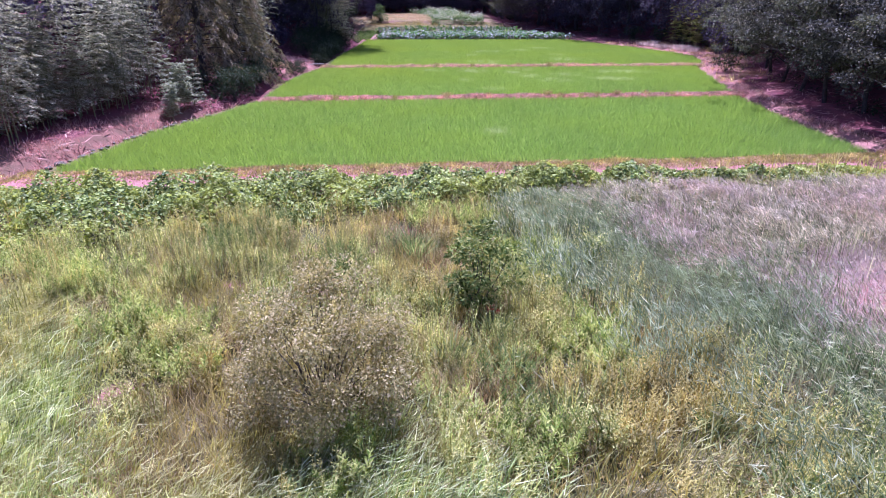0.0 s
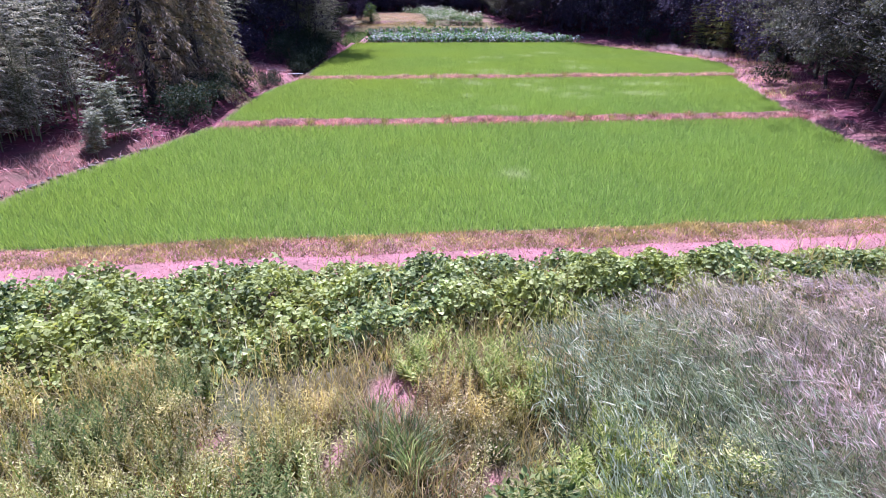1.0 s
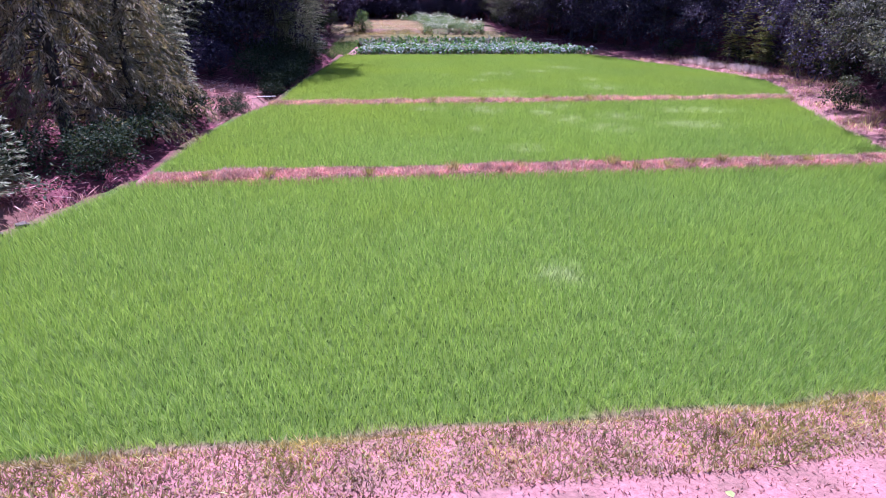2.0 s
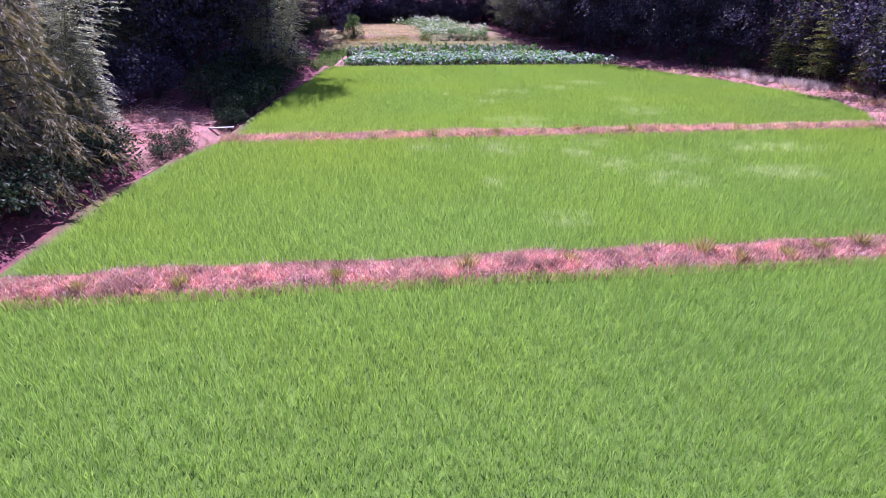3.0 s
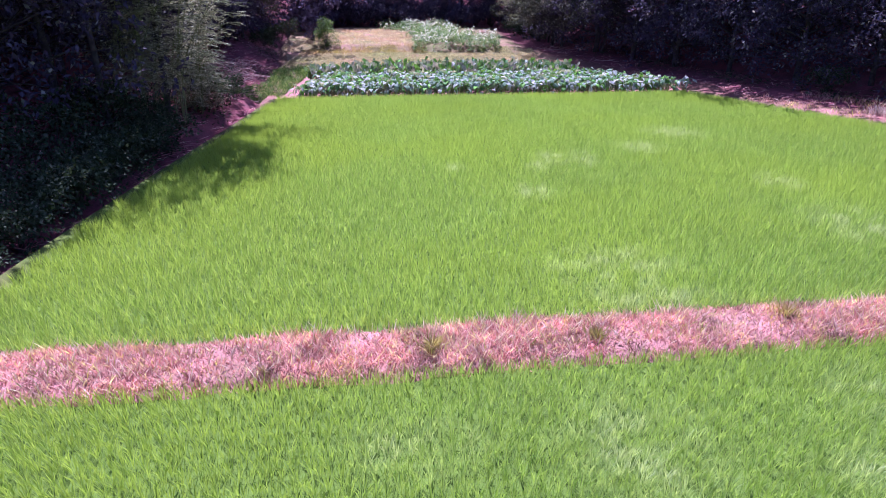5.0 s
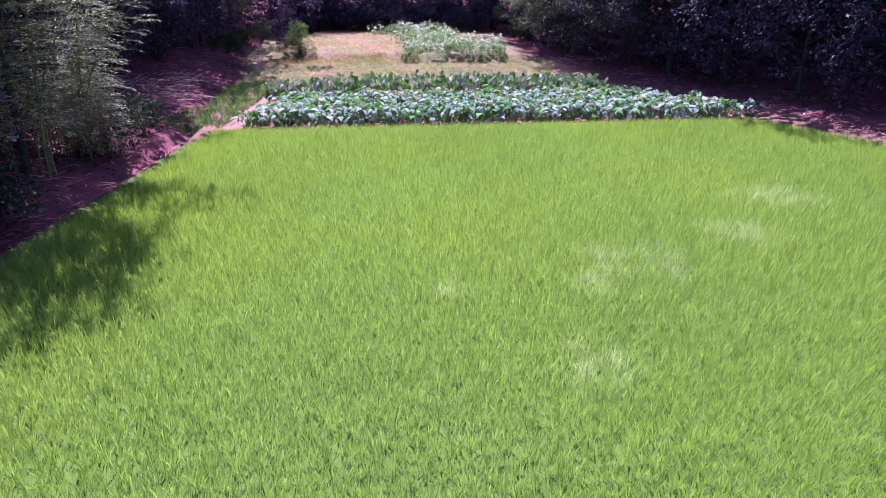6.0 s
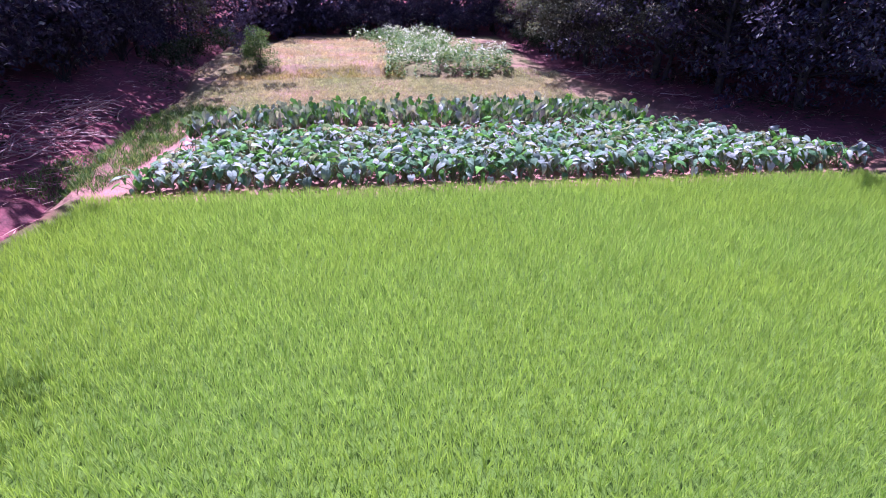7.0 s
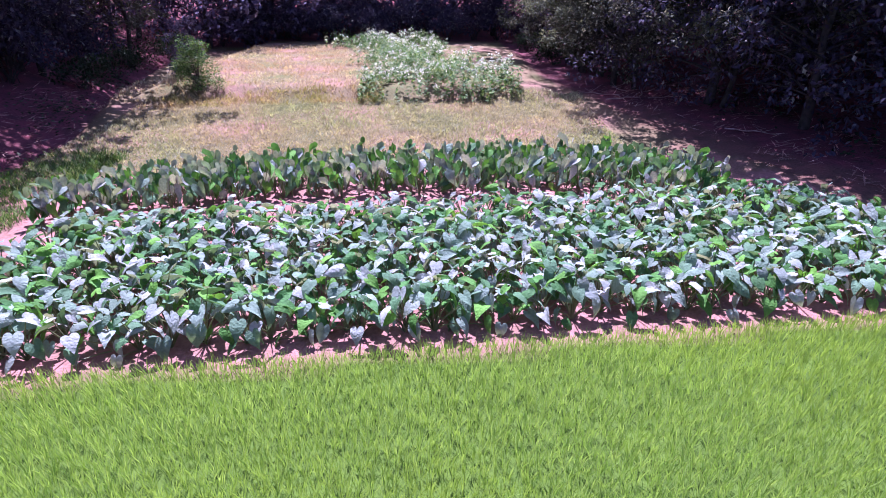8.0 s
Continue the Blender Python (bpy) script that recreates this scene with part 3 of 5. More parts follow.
# ---- kudzu along the track ----
def kudzu():
    rs = np.random.RandomState(21)
    n = 72000
    x = rs.uniform(-18, 18, n)
    near = np.interp(x, [-18, -9.4, -5.5, -2, 0, 2, 5, 9, 14, 18], [10.8, 12.2, 14.0, 14.9, 15.6, 16.2, 17.0, 17.2, 18.4, 18.6])
    far = 18.35 + 0.115 * x + 0.35 * wobble(x * 1.5, x)
    u = rs.uniform(0, 1, n)
    y = near + u * (far - near) + rs.normal(0, 0.1, n)
    size = np.interp(x, [-18, -6, 3, 7, 18], [1.15, 1.05, 0.9, 0.55, 0.5])
    mound = np.sin(np.clip(u, 0, 1) ** 0.8 * np.pi) ** 0.7 * size * (0.72 + 0.4 * wobble(x * 1.4, y * 1.8) + 0.4 * wobble(x * 3.1, y * 3.5))
    depth = rs.uniform(0, 1, n) ** 2.0 * 0.45
    z = land(x, y) + np.maximum(mound - depth, 0.04)
    a = rs.uniform(0, 2 * np.pi, n)
    way = np.stack([np.cos(a), np.sin(a), rs.normal(-0.25, 0.3, n)], 1)
    up = unit(np.stack([rs.normal(0, 0.75, n), rs.normal(-0.1, 0.75, n), np.ones(n)], 1))
    l = rs.uniform(0.06, 0.13, n)
    stuff("kudzu_thicket", rounds(np.stack([x, y, z], 1), way, l, l * rs.uniform(0.8, 1.0, n), up), VINE,
          "sprawling kudzu vines with broad green leaves beside the track", "vines")

    m = 3600
    x = rs.uniform(-18, 18, m)
    y = 16.2 + 0.2 * x + rs.normal(0, 1.1, m)
    k = (y < 18.2 + 0.115 * x) & (y > 14.0 + 0.26 * x)
    x, y = x[k], y[k]
    m = len(x)
    h, a, o = rs.uniform(0.4, 0.85, m), rs.uniform(0, 6.28, m), rs.uniform(0.1, 0.5, m)
    stuff("thicket_grass", blades(rs, np.stack([x, y, land(x, y)], 1), h, rs.uniform(0.01, 0.02, m), np.stack([o * np.cos(a), o * np.sin(a)], 1), 0.4, 0.7), GRASS,
          "grass stems growing up through the kudzu", "grass")


kudzu()


# ---- reed stand ----
def inside(poly, x, y):
    c = np.zeros(len(x), bool)
    for (xa, ya), (xb, yb) in zip(poly, poly[1:] + poly[:1]):
        c ^= ((ya > y) != (yb > y)) & (x < (xb - xa) * (y - ya) / (yb - ya + 1e-9) + xa)
    return c


REED_BED = [(2.0, 16.0), (1.4, 13.4), (2.3, 11.0), (3.3, 9.2), (4.3, 7.2), (5.4, 5.6), (8, 3.5), (18, 3), (18, 18.3), (9, 17.4), (5, 16.9)]
BARE = [(7.0, 11.6), (7.6, 9.6), (9.4, 8.9), (10.8, 11.0), (9.4, 13.2)]


def reeds():
    rs = np.random.RandomState(31)
    n = 200000
    x, y = rs.uniform(1, 18, n), rs.uniform(3, 18.5, n)
    edge = wobble(x * 1.7, y * 1.7) * 0.9 + rs.normal(0, 0.75, n)
    keep = inside(REED_BED, x + edge, y + edge) & (~inside(BARE, x + edge * 0.6, y) | (rs.uniform(0, 1, n) < 0.12))
    x, y = x[keep], y[keep]
    n = len(x)
    top = (0.85 - 0.4 * step(14.0, 17.5, y - 0.08 * x)) * (1 + 0.25 * wobble(x * 0.9, y * 0.9) + 0.25 * wobble(x * 3.1, y * 3.3))
    z = land(x, y) + top * rs.uniform(0.25, 1.0, n) ** 0.6
    a = rs.normal(2.6, 0.7, n) + 0.8 * wobble(x * 1.3, y * 1.3)
    way = np.stack([np.cos(a), np.sin(a), rs.normal(0.75, 0.55, n)], 1)
    l = rs.uniform(0.10, 0.30, n)
    up = unit(np.stack([rs.normal(0, 0.5, n), rs.normal(0, 0.5, n), np.ones(n)], 1))
    base, wide = np.stack([x, y, z], 1) - unit(way) * 0.15, rs.uniform(0.010, 0.019, n)
    pale = (x - 3.9 - 0.66 * (15 - y)) * 0.5 + 0.7 * wobble(x * 1.1, y * 1.1) + rs.normal(0, 0.5, n) > 0
    leaf = lances(base[~pale], way[~pale], l[~pale], wide[~pale], up[~pale])
    stuff("pale_reeds", lances(base[pale], way[pale], l[pale], wide[pale], up[pale]), REED_PALE, "withering pale pinkish-grey reeds leaning in the wind", "reeds")
    k = rs.uniform(0, 1, n) < 0.08
    m = int(k.sum())
    o = rs.normal(0, 0.12, (m, 2))
    stem = blades(rs, np.stack([x, y, land(x, y)], 1)[k], top[k], np.full(m, 0.014), o, 0.5)
    stuff("reed_stand", joined(leaf, stem), REED, "tall blue-green reeds leaning in the wind", "reeds")


reeds()
dry_grass("bare_patch_grass", 33, 17000, 6.6, 11, 8.2, 12.6, 0.05, 0.3, None, PALE_STRAW, "flattened pinkish dry grass among the reeds", clump=False)


# ---- rough meadow ----
def meadow():
    rs = np.random.RandomState(41)

    def field(n, x0, x1, y0, y1):
        x, y = rs.uniform(x0, x1, n), rs.uniform(y0, y1, n)
        near = np.interp(x, [-18, -9.4, -5.5, -2, 0, 2, 5, 9, 14, 18], [11.4, 12.4, 14.4, 15.0, 15.7, 16.2, 17.0, 17.2, 18.4, 18.6])
        k = (y < near) & ~inside(REED_BED, x - 1.2 + rs.normal(0, 0.5, n), y) & (bare_spot(x, y) < rs.uniform(0.1, 1.1, n))
        return x[k], y[k]

    # long arching grass in the foreground, blown to one side
    x, y = field(95000, -11, 7, 1.5, 10.5)
    k = wobble(x * 0.9, y * 1.0) + rs.normal(0, 0.35, len(x)) - 0.3 * (y - 5.4) - 0.14 * (x + 2) > -0.2
    x, y = x[k], y[k]
    n = len(x)
    h = rs.uniform(0.25, 0.6, n)
    a, o = rs.normal(0.45, 0.7, n), rs.uniform(0.2, 0.7, n)
    stuff("long_grass", blades(rs, np.stack([x, y, land(x, y)], 1), h, rs.uniform(0.008, 0.018, n), np.stack([o * np.cos(a), o * np.sin(a)], 1), 0.4, 0.85), LONG,
          "long arching pale green grass in the rough meadow", "grass")

    # short mixed grass everywhere
    x, y = field(70000, -18, 8, 1.5, 17)
    n = len(x)
    h = rs.uniform(0.12, 0.36, n) * (1 + 0.6 * wobble(x * 1.5, y * 1.5))
    a, o = rs.uniform(0, 6.28, n), rs.uniform(0.05, 0.3, n)
    stuff("meadow_grass", slim(rs, np.stack([x, y, land(x, y)], 1), h, rs.uniform(0.010, 0.022, n), np.stack([o * np.cos(a), o * np.sin(a)], 1), 0.3), GRASS,
          "short mixed grass covering the rough meadow", "grass")

    # withered patches
    x, y = field(90000, -9, 8, 4, 16)
    k = wobble(x * 0.9 + 2.0, y * 0.9) + rs.normal(0, 0.3, len(x)) - 0.08 * np.abs(x + 1.0) > -0.15
    x, y = x[k], y[k]
    n = len(x)
    h = rs.uniform(0.2, 0.65, n)
    a, o = rs.uniform(0, 6.28, n), rs.uniform(0.05, 0.4, n)
    stuff("withered_grass", slim(rs, np.stack([x, y, land(x, y)], 1), h, rs.uniform(0.008, 0.018, n), np.stack([o * np.cos(a), o * np.sin(a)], 1), 0.3), TAN,
          "brownish withered grass in patches on the meadow", "grass")

    # upright leafy weeds
    x, y = field(30000, -16, 6.5, 2, 16.5)
    band = 1.0 - np.abs(y - np.interp(x, [-16, -8, -4, 0, 3, 6], [11.5, 11.0, 12.0, 9.0, 7.5, 5.0])) / 5.0
    k = band + 1.1 * wobble(x * 2.1 - 1, y * 2.1 + 4) + rs.normal(0, 0.2, len(x)) > 0.7
    x, y = x[k], y[k]
    m, per = len(x), 25
    h = rs.uniform(0.35, 0.95, m) * (1 + 0.4 * wobble(x * 1.7, y * 1.7 + 7))
    t = np.tile(np.linspace(0.12, 1.0, per), m)
    H, X, Y = np.repeat(h, per), np.repeat(x, per), np.repeat(y, per)
    lx, ly = np.repeat(rs.normal(0, 0.08, m), per), np.repeat(rs.normal(0, 0.08, m), per)
    a = np.tile(np.arange(per) * 2.4, m) + np.repeat(rs.uniform(0, 6.28, m), per)
    base = np.stack([X + lx * t, Y + ly * t, land(X, Y) + H * t], 1)
    way = np.stack([np.cos(a), np.sin(a), 0.35 + 0.9 * (t - 0.4)], 1)
    l = rs.uniform(0.045, 0.095, m * per) * (1.15 - 0.5 * t)
    up = np.tile([[0, 0, 1.0]], (m * per, 1))
    lv = lances(base, way, l, l * 0.28, up)
    stems = blades(rs, np.stack([x, y, land(x, y)], 1), h, np.full(m, 0.012), np.stack([lx[::per], ly[::per]], 1), 0.55)
    stuff("leafy_weeds", joined(lv, stems), FORB, "upright yellow-green leafy weeds in the meadow", "weeds")


meadow()


# ---- woody plants ----
def crown_leaves(rs, centres, radii, per, size, maker=lances, flat=0.75, droop=-0.2, ratio=0.52):
    """Leaves clustered in uneven clumps, thickest near each clump's skin."""
    c, r = np.repeat(np.asarray(centres), per, 0), np.repeat(np.asarray(radii), per)
    n = len(c)
    d = unit(rs.normal(0, 1, (n, 3)))
    p = c + d * (r * rs.uniform(0.25, 1.0, n) ** 0.6)[:, None] * np.array([1, 1, flat])
    way = d + rs.normal(0, 0.6, (n, 3)) + np.array([0, 0, droop])
    up = unit(np.array([0, 0, 1.0]) + d * 0.5 + rs.normal(0, 0.4, (n, 3)))
    l = rs.uniform(0.7, 1.3, n) * size
    return maker(p, way, l, l * ratio, up)


def branch(rs, a, b, r0, r1, n=4, sag=0.0):
    a, b = np.asarray(a, float), np.asarray(b, float)
    t = np.linspace(0, 1, n)[:, None]
    p = a + (b - a) * t + rs.normal(0, 0.05, (n, 3)) * np.linalg.norm(b - a) * 0.5 * np.sin(t * np.pi) + np.array([0, 0, 1.0]) * sag * np.sin(t * np.pi)
    return tube(p, np.linspace(r0, r1, n), 4)


def broad_tree(seed, height, spread, low, leaves, leaf, mat, label, clumps=26, name="tree", girth=0.2, tight=1.0, flat=0.75):
    """A broadleaf tree: tapered trunk, limbs that end in leaf clumps from low up to height."""
    rs = np.random.RandomState(seed)
    tree = tagged(new(name), label, "tree", "trees of the wood")
    tops = np.linspace(0, 1, 8)[:, None] * np.array([[rs.normal(0, 0.5), rs.normal(0, 0.5), height * 0.9]])
    tops[1:-1, :2] += rs.normal(0, 0.12, (6, 2))
    wood = [tube(tops, np.linspace(girth, 0.03, 8) * height / 9, 8)]
    cs, rr = [], []
    for n in range(clumps):
        f = (n + 0.5) / clumps
        z = low + (height - low) * f
        a = n * 2.4 + rs.normal(0, 0.4)
        reach = spread * (0.45 + 0.75 * math.sin(math.pi * min(0.95, 0.25 + 0.75 * f)) ) * rs.uniform(0.55, 1.0) * (1.0 if f < 0.75 else 0.7)
        c = np.array([math.cos(a) * reach, math.sin(a) * reach, z])
        s = max(0.15, min(0.85, z / height - 0.12))
        start = tops[0] + (tops[-1] - tops[0]) * s
        wood.append(branch(rs, start, c, 0.05 * height / 9, 0.012, sag=0.2))
        cs.append(c)
        rr.append(spread * rs.uniform(0.26, 0.42) * tight)
        for _ in range(2):
            cs.append(c + rs.normal(0, 0.28, 3) * spread * np.array([1, 1, 0.6]))
            rr.append(spread * rs.uniform(0.16, 0.28) * tight)
    part("trunk", joined(*wood), BARK, tree, smooth=True)
    part("crown", crown_leaves(rs, cs, rr, max(4, leaves // len(cs)), leaf, flat=flat), mat, tree)
    return tree


def bush(seed, height, spread, leaves, leaf, mat, label, name="bush", maker=lances, ratio=0.6, clumps=22, low=0.2, taper=0.0, whole=False, puff=1.0):
    """Several stems from one foot that fan out into leafy twigs."""
    rs = np.random.RandomState(seed)
    ob = tagged(new(name), label, "bush")
    wood, cs, rr = [], [], []
    for n in range(clumps):
        a, f = n * 2.4 + rs.normal(0, 0.3), rs.uniform(low, 1.0)
        out = spread * math.sqrt(rs.uniform(0.05, 1.0)) * (1.0 if f < 0.75 else 0.75) * (1 - taper * f)
        c = np.array([math.cos(a) * out, math.sin(a) * out, height * (low + (0.95 - low) * f)])
        wood.append(branch(rs, (rs.normal(0, 0.06), rs.normal(0, 0.06), 0), c, 0.014, 0.003, sag=0.1))
        cs.append(c)
        rr.append(spread * rs.uniform(0.26, 0.45) * puff)
    if whole:
        bpy.data.objects.remove(ob)
        return tagged(part(name, joined(*wood, crown_leaves(rs, cs, rr, leaves // clumps, leaf, maker, 0.85, -0.1, ratio)), mat), label, "weeds")
    part("branchwork", joined(*wood), BARK, ob, smooth=True)
    part("foliage", crown_leaves(rs, cs, rr, leaves // clumps, leaf, maker, 0.85, -0.1, ratio), mat, ob)
    return ob


def bamboo_clump(seed, culms, height, spread, label, name="bamboo_clump", mat=None, leaf=0.17, plumes=36, reach_by=1.0, lean=0.0, limp=0.6):
    """Thin culms that arch over, with tiers of drooping side twigs full of narrow leaves."""
    rs = np.random.RandomState(seed)
    ob = tagged(new(name), label, "bamboo")
    sets = []
    for k in range(culms):
        a, d = rs.uniform(0, 6.28), spread * math.sqrt(rs.uniform(0.02, 1))
        foot = np.array([math.cos(a) * d, math.sin(a) * d, 0])
        h = height * rs.uniform(0.65, 1.05)
        b = rs.uniform(0, 6.28)
        t = np.linspace(0, 1, 9)[:, None]
        over = np.array([[math.cos(b), math.sin(b), 0]]) * h * rs.uniform(0.06, 0.22) + np.array([[lean * rs.uniform(0.6, 1.2), 0, 0]])
        line = foot + np.array([[0, 0, h]]) * t + over * t ** 2.5
        part("culm", tube(line, np.linspace(0.026, 0.004, 9) * (height / 6) ** 0.5, 6), CULM, ob, smooth=True)
        tiers = max(6, plumes // 4)
        for n in range(plumes):
            f = min(1.0, 0.14 + 0.86 * (n // 4 + 0.5 + rs.normal(0, 0.12)) / tiers)
            p0 = foot + np.array([0, 0, h * f]) + over[0] * f ** 2.5
            c = n * 1.72 + k + rs.normal(0, 0.35)
            reach = (1.3 - 0.85 * f) * height / 6 * rs.uniform(0.6, 1.2) * reach_by
            m = 34
            u = np.linspace(0.12, 1.0, m)
            out = np.where(np.arange(m) % 2 == 0, 1.0, -1.0) * rs.uniform(0.2, 1.0, m) * 0.17 * reach * np.sin(np.pi * (0.15 + 0.8 * u))
            arc = p0 + np.stack([np.cos(c) * reach * u - np.sin(c) * out, np.sin(c) * reach * u + np.cos(c) * out, reach * (0.5 * u - limp * u ** 2) - 0.25 * np.abs(out)], 1)
            g = c + np.sign(out) * rs.uniform(0.35, 0.8, m)
            way = np.stack([np.cos(g), np.sin(g), rs.normal(0.3 - 0.75 * limp, 0.2, m)], 1)
            l = rs.uniform(0.7, 1.2, m) * leaf
            sets.append((arc, way, l))
    base, way, l = (np.concatenate([s[i] for s in sets]) for i in range(3))
    up = unit(np.tile([[0, 0, 1.0]], (len(base), 1)) + rs.normal(0, 0.3, (len(base), 3)))
    part("foliage", lances(base, way, l, l * 0.2, up), mat or BAMBOO, ob)
    return ob


def drooping_cedar(seed, height, label):
    """A conifer with long hanging sprays."""
    rs = np.random.RandomState(seed)
    ob = tagged(new("cedar_tree"), label, "tree")
    wood = [tube(np.linspace(0, 1, 6)[:, None] * np.array([[0.1, 0.1, height]]), np.linspace(0.2, 0.03, 6), 8)]
    bs, ws, ls = [], [], []
    for n in range(92):
        f = (n + 0.5) / 92
        z, a = height * (0.10 + 0.88 * f), n * 2.4
        reach = 2.9 * (1.05 - f) ** 0.7 * rs.uniform(0.65, 1.1)
        foot, end = np.array([0.1 * f, 0.1 * f, z]), np.array([math.cos(a) * reach, math.sin(a) * reach, z - 0.2 * reach])
        wood.append(branch(rs, foot, end, 0.03, 0.006, 5, 0.2))
        for u in rs.uniform(0.3, 1.0, 7):
            # a tassel of needles hanging from the bough
            m = 40
            d = np.linspace(0, 1, m)
            drop = rs.uniform(0.35, 0.8)
            top = foot + (end - foot) * u + np.array([0, 0, 0.2 * math.sin(u * math.pi)])
            b = a + rs.normal(0, 0.7)
            fan = rs.normal(0, 0.10, m) * d
            bs.append(top + np.stack([np.cos(b) * 0.7 * drop * d - np.sin(b) * fan, np.sin(b) * 0.7 * drop * d + np.cos(b) * fan, -drop * d ** 1.5], 1) + rs.normal(0, 0.02, (m, 3)))
            ws.append(np.stack([np.cos(b) * 0.6 + rs.normal(0, 0.45, m), np.sin(b) * 0.6 + rs.normal(0, 0.45, m), np.full(m, -0.7)], 1))
            ls.append(rs.uniform(0.10, 0.24, m))
    b, w, l = np.concatenate(bs), np.concatenate(ws), np.concatenate(ls)
    part("trunk", joined(*wood), BARK, ob, smooth=True)
    part("crown", lances(b, w, l, l * 0.22, unit(rs.normal(0, 1, (len(b), 3)))), CEDAR, ob)
    return ob


# the two bushes in the meadow
pale_bush = bush(51, 2.2, 1.3, 24000, 0.055, DRYLEAF, "large rounded pale brownish-green bush in the meadow", ratio=0.5, clumps=60, low=0.12, puff=0.72)
pale_bush.matrix_basis = pose(-1.65, 7.0, float(land(-1.65, 7.0)) - 0.02) @ Matrix.Diagonal((0.9, 0.9, 1.0, 1.0))
green_bush = bush(52, 1.75, 0.75, 3800, 0.08, BUSHLEAF, "slender green bush with a shaded foot in the meadow", ratio=0.5, clumps=16)
green_bush.matrix_basis = pose(0.7, 10.2, float(land(0.7, 10.2)))

# leafy clumps and blue-green tufts that stand out of the meadow
clumps = [bush(141, 0.8, 0.42, 1500, 0.04, FORB, "bushy tall yellow-green weed clump in the meadow", "weed_clump", ratio=0.4, clumps=18, low=0.05, whole=True),
          bush(142, 0.7, 0.5, 1300, 0.05, FORB, "bushy yellow-green weed clump in the meadow", "weed_clump", ratio=0.35, clumps=18, low=0.05, whole=True),
          bush(143, 0.6, 0.45, 1100, 0.04, DRYLEAF, "greyish brown withered weed clump in the meadow", "weed_clump", ratio=0.4, clumps=18, low=0.05, whole=True)]
rs_meadow = random.Random(17)
_spots = [(x, y) for x, y in ((rs_meadow.uniform(-13, 4.5), rs_meadow.uniform(3.6, 15.2)) for _ in range(400))
          if y < 12.3 + 0.3 * min(x, 6) + 2.0 * (x > -5) and wobble(np.array(x * 1.1), np.array(y * 1.1)) > -0.2 and (x + 1.65) ** 2 + (y - 7.0) ** 2 > 2.2
          and (x < 1.2 or x < 5.8 - 0.42 * y + 2.6)][:105]
for _n, (_x, _y) in enumerate(_spots):
    _m = pose(_x, _y, float(land(_x, _y)) - 0.03, 0, 0, _n * 67) @ Matrix.Scale(rs_meadow.uniform(0.6, 1.25), 4)
    if _n < 3:
        clumps[_n].matrix_basis = _m
    else:
        copy_thing(clumps[_n % 3], _m)


def weed_stand(seed, stems, height, spread, mat, label):
    """Upright leafy stems growing from one root, close set with narrow leaves."""
    rs = np.random.RandomState(seed)
    per = 30
    a, d = rs.uniform(0, 6.28, stems), spread * np.sqrt(rs.uniform(0, 1, stems))
    foot = np.stack([np.cos(a) * d, np.sin(a) * d, np.zeros(stems)], 1)
    h = height * rs.uniform(0.6, 1.0, stems) * (1.1 - 0.35 * d / spread)
    lean = np.stack([np.cos(a) * d * 0.45, np.sin(a) * d * 0.45], 1) + rs.normal(0, 0.05, (stems, 2))
    t = np.tile(np.linspace(0.15, 1.0, per), stems)
    turn = np.tile(np.arange(per) * 2.4, stems) + np.repeat(rs.uniform(0, 6.28, stems), per)
    base = np.repeat(foot, per, 0) + np.stack([np.repeat(lean[:, 0], per) * t ** 1.4, np.repeat(lean[:, 1], per) * t ** 1.4, np.repeat(h, per) * t], 1)
    way = np.stack([np.cos(turn), np.sin(turn), 0.3 + 1.3 * (t - 0.35)], 1)
    l = rs.uniform(0.09, 0.15, stems * per) * (1.15 - 0.6 * t)
    ob = tagged(new("weed_stand"), label, "weeds", "leafy weed stands in the meadow")
    tagged(part("leaves", lances(base, way, l, l * 0.3, np.tile([[0, 0, 1.0]], (stems * per, 1))), mat, ob), kind="stuff")
    tagged(part("stems", blades(rs, foot, h, np.full(stems, 0.009), lean, 0.55), mat, ob), kind="stuff")
    return ob


stands = [weed_stand(161, 34, 0.85, 0.42, FRESH, "fresh yellow-green leafy weeds standing upright in the meadow"),
          weed_stand(162, 30, 0.95, 0.45, BUSHLEAF, "dull green upright leafy weeds before the vines"),
          weed_stand(163, 26, 0.75, 0.5, DRYLEAF, "pale brownish withered leafy weeds in the meadow")]
rs_stand = random.Random(29)
